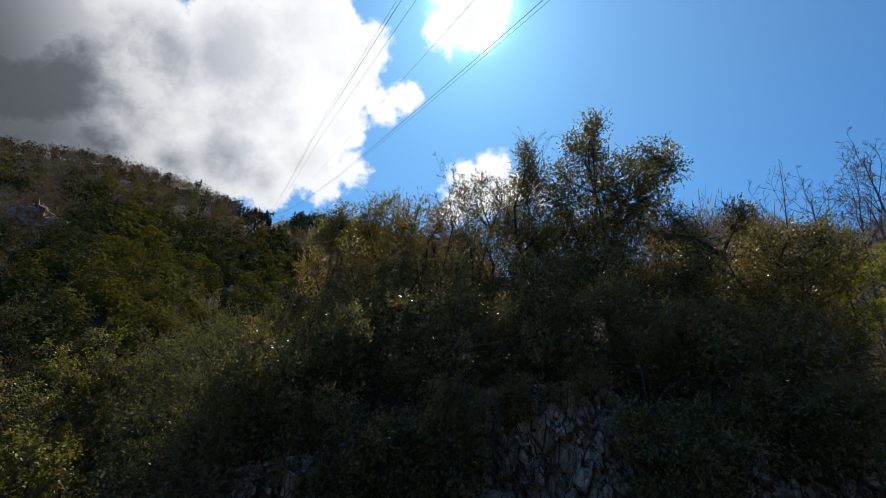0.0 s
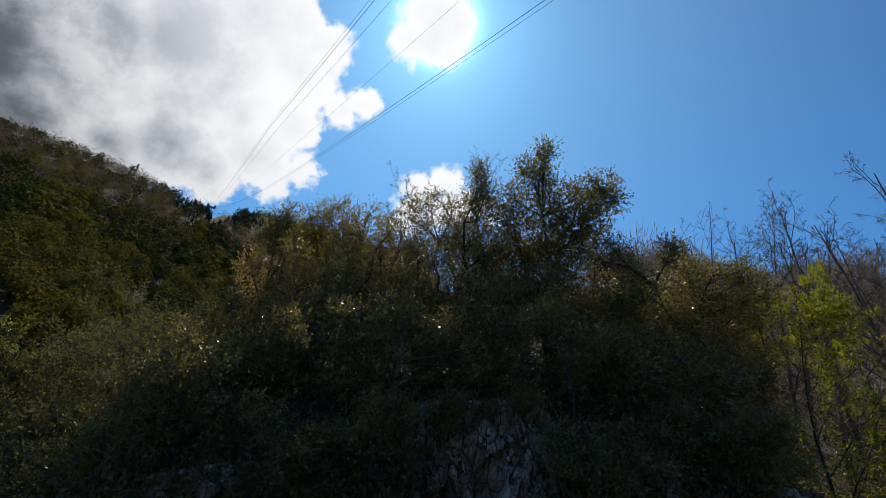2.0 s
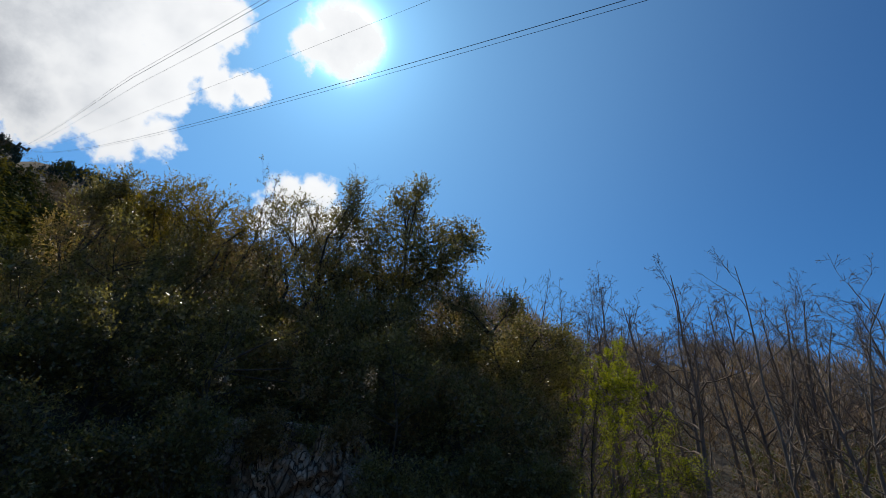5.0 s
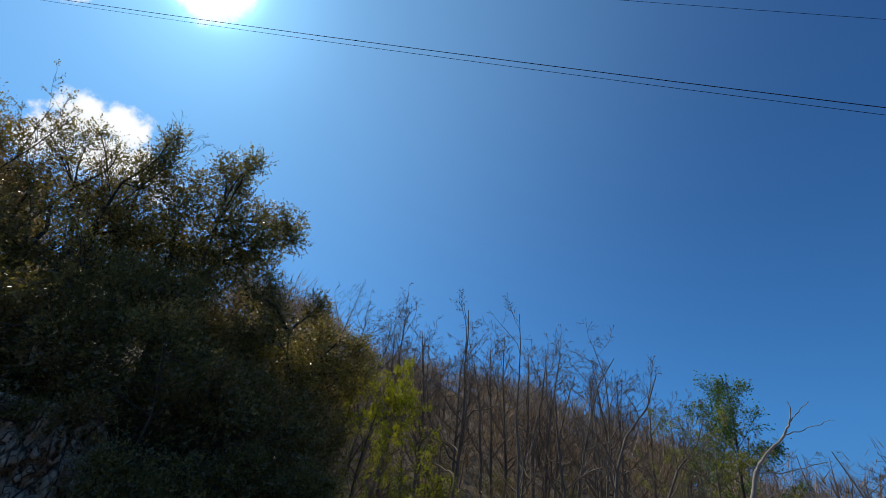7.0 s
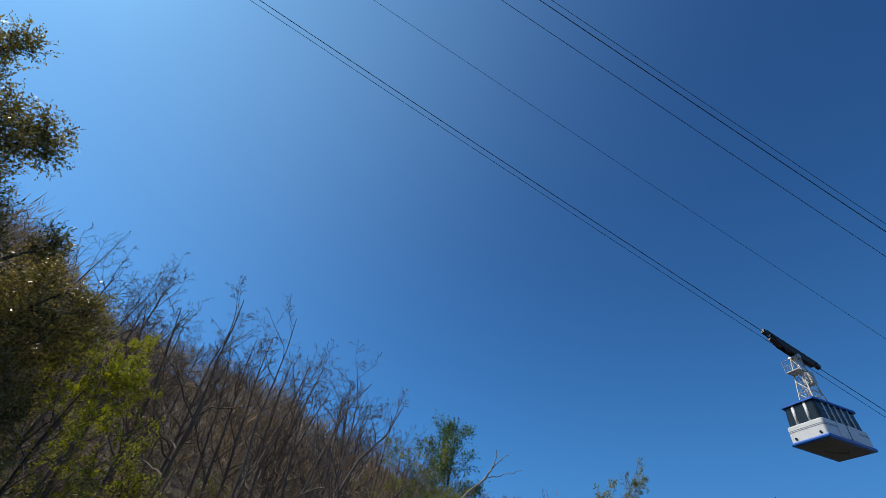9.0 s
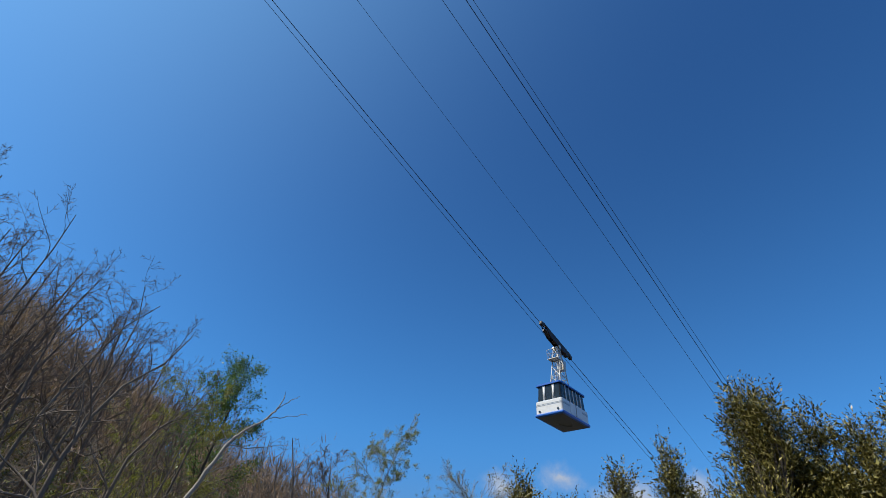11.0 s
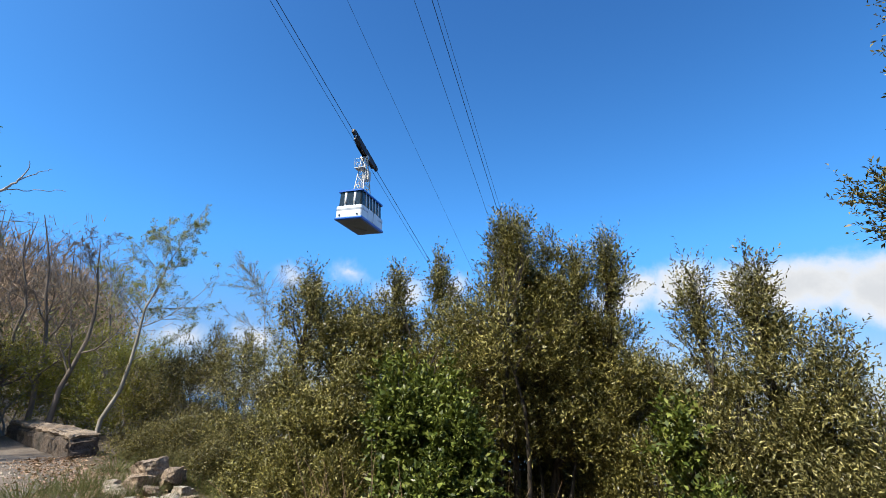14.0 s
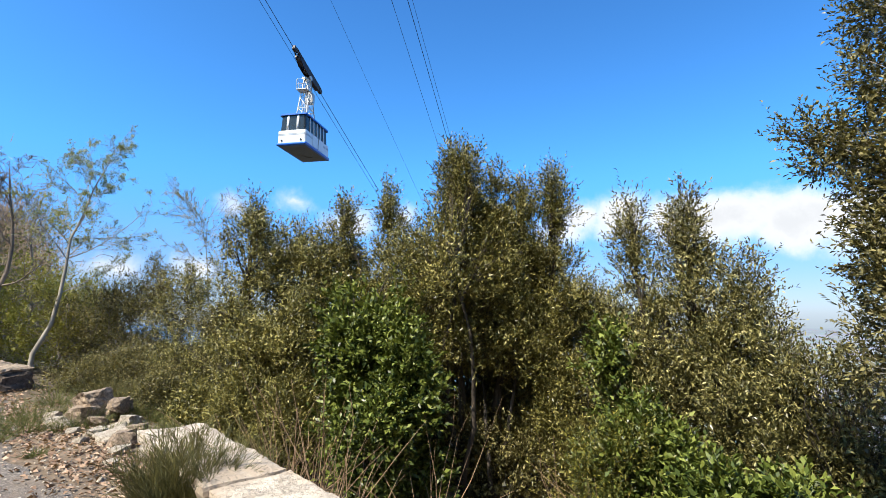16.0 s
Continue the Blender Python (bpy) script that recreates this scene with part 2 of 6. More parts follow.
# the blue of the haze is mixed into the conifer green
M["conifer"] = leaf_material("far_conifer", (0.020, 0.034, 0.034), (0.034, 0.056, 0.055), (0.055, 0.085, 0.075), 0.9, 0.1, 0.1, 0.03, 0.25)
M["bark"] = bark_material("grey_brown_bark", (0.075, 0.058, 0.044), (0.17, 0.14, 0.115))
M["bark_wood"] = bark_material("grey_brown_wood_bark", (0.10, 0.072, 0.054), (0.29, 0.215, 0.16))
M["bark_stub"] = bark_material("weathered_grey_bark", (0.10, 0.08, 0.065), (0.27, 0.225, 0.185))
M["bark_dark"] = bark_material("dark_bark", (0.030, 0.024, 0.019), (0.085, 0.068, 0.052))
M["bark_grey"] = bark_material("grey_bark", (0.16, 0.14, 0.12), (0.32, 0.285, 0.25))
M["bark_pale"] = bark_material("pale_bark", (0.22, 0.20, 0.165), (0.42, 0.38, 0.32))
M["bark_dead"] = bark_material("bleached_dead_wood", (0.25, 0.225, 0.20), (0.50, 0.46, 0.41))
M["rock"] = rock_material("limestone", (0.40, 0.29, 0.19), (0.12, 0.082, 0.05), (0.25, 0.17, 0.10))
M["stone"] = rock_material("pale_wall_stone", (0.52, 0.455, 0.37), (0.21, 0.175, 0.135), (0.37, 0.295, 0.22))
M["old_wall"] = rock_material("weathered_wall", (0.38, 0.29, 0.21), (0.11, 0.084, 0.06), (0.23, 0.145, 0.10))

# sides of the wall stub: their shade is put into the base colour
M["shade_dark_wall"] = rock_material("blackened_wall", (0.125, 0.095, 0.075), (0.04, 0.032, 0.027), (0.035, 0.03, 0.026))
M["stub_top"] = rock_material("cement_coping", (0.34, 0.27, 0.205), (0.13, 0.105, 0.08), (0.22, 0.165, 0.12))


def cliff_material():
    """Limestone cut by near-upright joints, coloured darker along the cracks."""
    m, w = material("fractured_limestone")
    co = w.add("ShaderNodeTexCoord").outputs["Object"]
    warp = w.vec("ADD", co, w.vec("SCALE", w.add("ShaderNodeTexNoise").outputs["Color"]))
    warp.node.inputs[1].links[0].from_node.inputs["Scale"].default_value = 0.16
    lines = []
    for scale, tall in ((3.2, 0.38), (8.5, 0.5)):
        v = w.add("ShaderNodeTexVoronoi", feature="DISTANCE_TO_EDGE")
        w.put(v.inputs["Vector"], w.vec("MULTIPLY", warp, (1, 1, tall)))
        v.inputs["Scale"].default_value = scale
        lines.append(w.smooth(v.outputs["Distance"], 0.0, 0.07))
    face = w.add("ShaderNodeTexVoronoi")
    w.put(face.inputs["Vector"], w.vec("MULTIPLY", warp, (1, 1, 0.38)))
    face.inputs["Scale"].default_value = 3.2
    tone = w.add("ShaderNodeSeparateColor")
    w.put(tone.inputs[0], face.outputs["Color"])
    fine = w.noise(co, 11.0, 7.0, 0.75)
    c = w.ramp(w.math("ADD", w.math("MULTIPLY", fine, 0.6), w.math("MULTIPLY", tone.outputs[0], 0.4)), [(0.25, (0.13, 0.095, 0.065)), (0.5, (0.30, 0.235, 0.17)), (0.72, (0.52, 0.43, 0.33))])
    c = w.mix(w.smooth(w.noise(co, 0.8, 4.0), 0.5, 0.7), c, (0.20, 0.13, 0.085))
    cracks = w.math("MULTIPLY", lines[0], w.math("ADD", 0.4, w.math("MULTIPLY", lines[1], 0.6)))
    c = w.mix(cracks, (0.035, 0.026, 0.018), c)
    return finish(m, w, c, 0.9, w.math("ADD", cracks, w.math("MULTIPLY", fine, 0.4)), 0.05)


def ground_material():
    m, w = material("hillside_soil")
    co = w.add("ShaderNodeTexCoord").outputs["Object"]
    a = w.noise(co, 0.25, 5.0, 0.6)
    b = w.noise(co, 3.5, 8.0, 0.7)
    c = w.ramp(b, [(0.25, (0.028, 0.021, 0.014)), (0.55, (0.058, 0.045, 0.029)), (0.8, (0.11, 0.088, 0.058))])
    c = w.mix(w.smooth(a, 0.52, 0.72), c, (0.036, 0.038, 0.015))
    split = w.add("ShaderNodeSeparateXYZ")
    w.put(split.inputs[0], co)
    # dry trodden earth along the road
    verge = w.ramp(b, [(0.25, (0.07, 0.05, 0.034)), (0.55, (0.17, 0.125, 0.085)), (0.8, (0.29, 0.23, 0.17))])
    c = w.mix(w.math("MULTIPLY", w.smooth(w.vec("LENGTH", co, out=1), 9.0, 15.0, 1.0, 0.0), w.smooth(split.outputs[1], 3.0, 6.0, 1.0, 0.0)), c, verge)
    return finish(m, w, c, 0.95, b, 0.05)


def asphalt_material():
    m, w = material("old_asphalt")
    co = w.add("ShaderNodeTexCoord").outputs["Object"]
    a = w.noise(co, 1.2, 5.0, 0.6)
    v = w.add("ShaderNodeTexVoronoi")
    w.put(v.inputs["Vector"], co)
    v.inputs["Scale"].default_value = 75.0
    grit = v.outputs["Distance"]
    c = w.ramp(v.outputs["Color"], [(0.1, (0.055, 0.046, 0.040)), (0.55, (0.12, 0.102, 0.088)), (0.9, (0.26, 0.225, 0.19))])
    c = w.mix(w.smooth(a, 0.42, 0.66), c, (0.16, 0.125, 0.095))
    return finish(m, w, c, 0.9, grit, 0.008)


def paint_material(name, colour, rough=0.35, dirt=0.25, metal=0.0):
    m, w = material(name)
    co = w.add("ShaderNodeTexCoord").outputs["Object"]
    a = w.noise(w.vec("MULTIPLY", co, (1, 1, 0.35)), 2.6, 6.0, 0.65)
    b = w.noise(co, 22.0, 4.0, 0.6)
    c = w.mix(w.math("MULTIPLY", w.smooth(a, 0.42, 0.75), dirt), colour, tuple(x * 0.45 + 0.03 for x in colour))
    r = w.math("ADD", rough - 0.06, w.math("MULTIPLY", b, 0.14))
    return finish(m, w, c, r, b, 0.001, metal)


M["ground"] = ground_material()
M["cliff"] = cliff_material()
M["asphalt"] = asphalt_material()
M["white_paint"] = paint_material("white_cabin_paint", (0.72, 0.76, 0.80), 0.35, 0.25)
M["blue_paint"] = paint_material("blue_cabin_paint", (0.015, 0.13, 0.56), 0.35, 0.25)
M["cream_paint"] = paint_material("cream_underside", (0.17, 0.16, 0.12), 0.6, 0.6)
M["grey_steel"] = paint_material("galvanised_steel", (0.50, 0.50, 0.48), 0.45, 0.4, 0.6)
M["dark_steel"] = paint_material("greased_steel", (0.045, 0.038, 0.036), 0.5, 0.5, 0.4)
M["rust_steel"] = paint_material("dark_red_carriage", (0.022, 0.012, 0.012), 0.55, 0.6, 0.2)
M["rope"] = paint_material("wire_rope", (0.03, 0.03, 0.032), 0.5, 0.3, 0.5)
M["lettering"] = paint_material("faded_lettering", (0.16, 0.15, 0.13), 0.7, 0.3)
M["steel_far"] = paint_material("dark_pylon_steel", (0.05, 0.055, 0.06), 0.6, 0.3, 0.3)
M["grey_stripe"] = paint_material("grey_blue_stripe", (0.22, 0.28, 0.36), 0.4, 0.2)
M["dry_stem"] = bark_material("dry_stem", (0.22, 0.135, 0.075), (0.42, 0.29, 0.18), 9.0)
M["concrete"] = paint_material("grey_concrete", (0.20, 0.20, 0.20), 0.85, 0.5)
M["rail_white"] = paint_material("white_rail_paint", (0.78, 0.77, 0.74), 0.5, 0.3)


def glass_material():
    m, w = material("tinted_window")
    p = w.add("ShaderNodeBsdfPrincipled")
    p.inputs["Base Color"].default_value = (0.035, 0.045, 0.05, 1)
    p.inputs["Roughness"].default_value = 0.04
    p.inputs["Transmission Weight"].default_value = 0.35
    p.inputs["IOR"].default_value = 1.45
    o = w.add("ShaderNodeOutputMaterial")
    w.put(o.inputs[0], p.outputs[0])
    return m


def water_material():
    m, w = material("sea_water")
    co = w.add("ShaderNodeTexCoord").outputs["Object"]
    n = w.noise(co, 0.08, 6.0, 0.6)
    # paler than open water: distance haze is put into the colour
    c = w.ramp(n, [(0.3, (0.07, 0.12, 0.20)), (0.7, (0.10, 0.16, 0.25))])
    return finish(m, w, c, 0.25, n, 0.4)


def plain_material():
    m, w = material("coastal_plain")
    co = w.add("ShaderNodeTexCoord").outputs["Object"]
    v = w.add("ShaderNodeTexVoronoi")
    w.put(v.inputs["Vector"], co)
    v.inputs["Scale"].default_value = 0.03
    # bluish greys hold the haze over the land as painted colour
    c = w.ramp(w.noise(co, 0.012, 8.0, 0.75), [(0.3, (0.10, 0.13, 0.13)), (0.5, (0.20, 0.22, 0.23)), (0.7, (0.30, 0.31, 0.32))])
    c = w.mix(0.35, c, v.outputs["Color"], "MULTIPLY")
    return finish(m, w, c, 0.9)


M["glass"] = glass_material()
M["water"] = water_material()
M["plain"] = plain_material()


# ---- mesh helpers ----
class Geo:
    """Gathers vertices and quads (or triangles) in arrays and makes one mesh of them."""

    def __init__(self):
        self.v, self.f, self.n = [], [], 0

    def add(self, v, f):
        v, f = np.asarray(v, float).reshape(-1, 3), np.asarray(f, int)
        self.v.append(v)
        self.f.append(f + self.n)
        self.n += len(v)

    def mesh(self, name, mat, smooth=False):
        me = bpy.data.meshes.new(name)
        v = np.concatenate(self.v) if self.v else np.zeros((0, 3))
        loops = np.concatenate([f.ravel() for f in self.f])
        sizes = np.concatenate([np.full(len(f), f.shape[1]) for f in self.f])
        starts = np.concatenate([[0], np.cumsum(sizes)[:-1]])
        me.vertices.add(len(v))
        me.vertices.foreach_set("co", v.astype(np.float32).ravel())
        me.loops.add(len(loops))
        me.loops.foreach_set("vertex_index", loops.astype(np.int32))
        me.polygons.add(len(sizes))
        me.polygons.foreach_set("loop_start", starts.astype(np.int32))
        if smooth:
            me.polygons.foreach_set("use_smooth", np.ones(len(sizes), bool))
        me.update(calc_edges=True)
        me.validate()
        me.materials.append(mat)
        return me


def part(name, data, mat, parent=None, label="", at=None):
    """Links a bmesh, a Geo or a mesh as one object under parent."""
    if isinstance(data, Geo):
        data = data.mesh(name, mat)
    elif isinstance(data, bmesh.types.BMesh):
        bm, data = data, bpy.data.meshes.new(name)
        bmesh.ops.recalc_face_normals(bm, faces=bm.faces)
        bm.to_mesh(data)
        bm.free()
        data.materials.append(mat)
    ob = new(name, data)
    if at is not None:
        ob.matrix_basis = at
    ob.parent = parent
    if label:
        ob["label"] = label
    return ob


def thing(name, label, category, group="", at=None, kind=""):
    ob = new(name)
    if at is not None:
        ob.matrix_basis = at
    return tagged(ob, label, category, group, kind)


def unit(a):
    return a / np.maximum(np.linalg.norm(a, axis=-1, keepdims=True), 1e-9)


def tubes(geo, pts, rad, sides=5):
    """A batch of tapered tubes: pts (B, k, 3), rad (B, k)."""
    pts, rad = np.asarray(pts, float), np.asarray(rad, float)
    b, k, _ = pts.shape
    if b == 0:
        return
    tan = unit(np.gradient(pts, axis=1))
    ref = np.where(np.abs(tan[..., 2:3]) > 0.8, [1.0, 0, 0], [0, 0, 1.0])
    u = unit(np.cross(tan, ref))
    w = np.cross(tan, u)
    a = np.arange(sides) * 2 * np.pi / sides
    ring = u[:, :, None] * np.cos(a)[:, None] + w[:, :, None] * np.sin(a)[:, None]
    v = pts[:, :, None] + ring * rad[:, :, None, None]
    i = np.arange(b)[:, None, None] * k * sides + np.arange(k - 1)[:, None] * sides
    j, j2 = np.arange(sides), (np.arange(sides) + 1) % sides
    f = np.stack([i + j, i + j2, i + sides + j2, i + sides + j], -1).reshape(-1, 4)
    geo.add(v, f)


def leaves(geo, pos, way, nrm, length, width, fold=0.25):
    """Small folded blades: base, side, tip, side."""
    way = unit(way)
    side = unit(np.cross(way, nrm))
    up = np.cross(side, way)
    length, width = np.asarray(length)[:, None], np.asarray(width)[:, None]
    mid = pos + way * length * 0.48
    lift = up * width * fold
    tip = pos + way * length - up * length * 0.12
    v = np.stack([pos, mid + side * width / 2 + lift, tip, mid - side * width / 2 + lift], 1)
    geo.add(v, np.arange(len(pos) * 4).reshape(-1, 4))


def slips(geo, pos, way, nrm, length, width):
    """Small pointed leaves of one face each."""
    way = unit(way)
    side = unit(np.cross(way, nrm))
    up = np.cross(side, way)
    length, width = np.asarray(length)[:, None], np.asarray(width)[:, None]
    base = pos + way * length * 0.25
    tip = pos + way * length - up * length * 0.12
    v = np.stack([base + side * width / 2, tip, base - side * width / 2 - way * length * 0.12], 1)
    geo.add(v, np.arange(len(pos) * 3).reshape(-1, 3))


def sprout(rng, start, way, length, k, wobble, rise):
    """A batch of bent branches from start along way."""
    b = len(start)
    pts = np.zeros((b, k, 3))
    pts[:, 0] = start
    d = unit(way)
    step = (np.asarray(length) / (k - 1))[:, None]
    for i in range(1, k):
        d = unit(d + rng.normal(0, wobble, (b, 3)) + [0, 0, rise])
        pts[:, i] = pts[:, i - 1] + d * step
    return pts


def offspring(rng, pts, rad, each, lo, hi, spread, ratio, thin, k, wobble, rise, flat=1.0):
    """Branches that leave the given ones: their points and radii."""
    b, kk, _ = pts.shape
    idx = np.repeat(np.arange(b), each)
    n = len(idx)
    t = rng.uniform(lo, hi, n) * (kk - 1)
    i = np.minimum(t.astype(int), kk - 2)
    fr = (t - i)[:, None]
    p = pts[idx, i] * (1 - fr) + pts[idx, i + 1] * fr
    tan = unit(pts[idx, i + 1] - pts[idx, i])
    perp = unit(np.cross(tan, rng.normal(0, 1, (n, 3))))
    ang = np.radians(rng.normal(spread, 10, n))[:, None]
    way = tan * np.cos(ang) + perp * np.sin(ang) * [1, 1, flat]
    whole = np.linalg.norm(np.diff(pts, axis=1), axis=2).sum(1)
    left = 1.0 - 0.55 * (t / (kk - 1))
    length = whole[idx] * ratio * left * rng.uniform(0.65, 1.25, n)
    q = sprout(rng, p, way, length, k, wobble, rise)
    r0 = (rad[idx, i] * (1 - fr[:, 0]) + rad[idx, i + 1] * fr[:, 0]) * thin
    r = r0[:, None] * np.linspace(1, 0.35, k)
    return q, r


def skeleton_tree(rng, height, r0, lean=(0, 0), plan=(), bend=0.06, spine=None):
    """Trunk and batches of branches. plan rows: each, lo, hi, spread, ratio, thin, k, wobble, rise. spine: the trunk's own bends."""
    way = np.array([[lean[0], lean[1], 1.0]])
    if spine is None:
        trunk = sprout(rng, np.zeros((1, 3)), way, np.array([height]), 9, bend, 0.04)
    else:
        run = np.concatenate([[0], np.cumsum(np.linalg.norm(np.diff(spine, axis=0), axis=1))])
        trunk = np.stack([np.interp(np.linspace(0, run[-1], 9), run, spine[:, i]) for i in range(3)], -1)[None]
        trunk[0, 1:-1] += rng.normal(0, 0.02, (7, 3))
    rad = (r0 * np.linspace(1, 0.12, 9) ** 0.9)[None]
    out = [(trunk, rad)]
    for row in plan:
        out.append(offspring(rng, *out[-1], *row))
    return out


# ---- the lie of the land ----
WALL_A, WALL_D = np.array([4.82, -2.53]), np.array([-0.985, 0.172])
WALL_N = np.array([-0.172, -0.985])


def smoothstep(v, lo, hi):
    t = np.clip((v - lo) / (hi - lo), 0, 1)
    return t * t * (3 - 2 * t)


def height(x, y):
    x, y = np.asarray(x, float), np.asarray(y, float)
    r = np.hypot(x, y)
    az = np.degrees(np.arctan2(x, y))
    az = np.where(az < -120, az + 360, az)
    step = np.interp(az, [-26, -19, 38, 46], [0, 2.5, 2.5, 0]) * smoothstep(r, 10.9, 11.7)
    slope = np.interp(az, [-22, -9, 20, 42, 56, 66, 76, 90, 100, 108], [0, 0.42, 0.46, 0.48, 0.47, 0.43, 0.345, 0.19, 0.11, 0.03])
    start = np.interp(az, [36, 43.5], [10.0, 20.4])
    hill = slope * np.clip(r - start, 0, 85)
    crest = np.radians(np.interp(az, [-120.0, -62.1, -47.9, -39.7, -30.4, -25.3, -23.3, -21.6, -19.8, -17.7, -14.1], [12.8, 21.8, 24.8, 27.2, 27.4, 26.6, 26.5, 26.1, 27.3, 27.4, 27.7]))
    ridge = 270 * np.tan(crest)
    s = np.clip((r - 40) / 230, 0, 1)
    far = np.where(r < 40, -9 * smoothstep(r, 8, 40), -9 + (ridge + 9) * s ** 1.12)
    far = far - np.clip(r - 285, 0, 400) * 0.25
    wm = np.interp(az, [-85, -66, -22, -10], [0, 1, 1, 0])
    h = step + hill * (1 - wm) + far * wm
    behind = np.interp(az, [-66, -40, 6, 16], [0, 1, 1, 0]) * smoothstep(r, 105, 150)
    h = np.where(behind > 0, np.maximum(h, far * behind + h * (1 - behind)), h)
    q = (x - WALL_A[0]) * WALL_N[0] + (y - WALL_A[1]) * WALL_N[1]
    drop = np.interp(q, [0, 1.0, 12, 250], [0, 0.35, 2.6, 122])
    h = h * (1 - smoothstep(q, 0, 30) * (1 - wm)) - np.minimum(drop, 122) * np.where((az < -60), np.interp(az, [-85, -60], [1, 0]), 1)
    bumps = np.sin(x * 0.31 + 1.3) * np.sin(y * 0.27) * 0.5 + np.sin(x * 0.83) * np.cos(y * 0.71 + 2) * 0.25
    h = h + bumps * smoothstep(r, 11, 22) * np.clip(1.3 - r / 600, 0.1, 1)
    return h


def ground_z(p):
    return float(height(p[0], p[1]))


def build_ground():
    radii = np.concatenate([np.linspace(0.2, 16, 60), np.geomspace(16.6, 4900, 76)])
    n = 300
    ang = np.linspace(0, 2 * np.pi, n, endpoint=False)
    rr, aa = np.meshgrid(radii, ang, indexing="ij")
    x, y = rr * np.sin(aa), rr * np.cos(aa)
    z = height(x, y)
    far = smoothstep(rr, 900, 1500)
    z = z * (1 - far) + np.minimum(z, -122) * far * 1.0
    i = np.arange(len(radii) - 1)[:, None] * n
    j = np.arange(n)
    f = np.stack([i + j, i + n + j, i + n + (j + 1) % n, i + (j + 1) % n], -1).reshape(-1, 4)[:, ::-1]
    g = Geo()
    g.add(np.stack([x, y, z], -1), f)
    me = g.mesh("ground", M["ground"], True)
    ob = new("ground", me)
    tagged(ob, "brown stony mountainside soil with leaf litter and moss", "ground", kind="structure")
    # far water and the plain by the coast, low beyond the slope
    for name, a0, a1, z, mat, label in (("water", 80, 152, -119.0, M["water"], "blue sea far below the mountain, lightened by painted haze"),
                                        ("coastal_plain", 152, 235, -118.0, M["plain"], "built-up coastal plain far below, haze painted into its greys")):
        g = Geo()
        rs = np.geomspace(225, 4900, 12)
        az = np.radians(np.linspace(a0, a1, 40))
        r2, a2 = np.meshgrid(rs, az, indexing="ij")
        top = np.stack([r2 * np.sin(a2), r2 * np.cos(a2), np.full_like(r2, z)], -1)
        i = np.arange(11)[:, None] * 40
        j = np.arange(39)
        g.add(top, np.stack([i + j, i + j + 1, i + 41 + j, i + 40 + j], -1).reshape(-1, 4))
        tagged(new(name, g.mesh(name, mat)), label, "sea" if name == "water" else "plain", kind="structure")


def build_road():
    # along the parapet, out to the foot of the rock
    g = Geo()
    s = np.linspace(-16, 22, 120)
    w = np.linspace(0.46, 8.2, 40)
    ss, ww = np.meshgrid(s, w, indexing="ij")
    edge = np.interp(ss, [-1, 1.5], [0.85, 0.1]) + 0.10 * np.sin(ss * 2.3) + 0.05 * np.sin(ss * 6.1)
    ww = ww + edge * np.clip(1 - (ww - 0.46) / 4, 0, 1)
    x = WALL_A[0] + WALL_D[0] * ss - WALL_N[0] * ww
    y = WALL_A[1] + WALL_D[1] * ss - WALL_N[1] * ww
    z = height(x, y) + 0.012 + 0.01 * np.sin(x * 1.7) * np.sin(y * 1.3)
    i = np.arange(119)[:, None] * 40
    j = np.arange(39)
    g.add(np.stack([x, y, z], -1), np.stack([i + j, i + 40 + j, i + 41 + j, i + j + 1], -1).reshape(-1, 4))
    tagged(new("road", g.mesh("road", M["asphalt"])), "worn grey asphalt mountain road strewn with gravel", "road", kind="structure")


build_ground()
build_road()


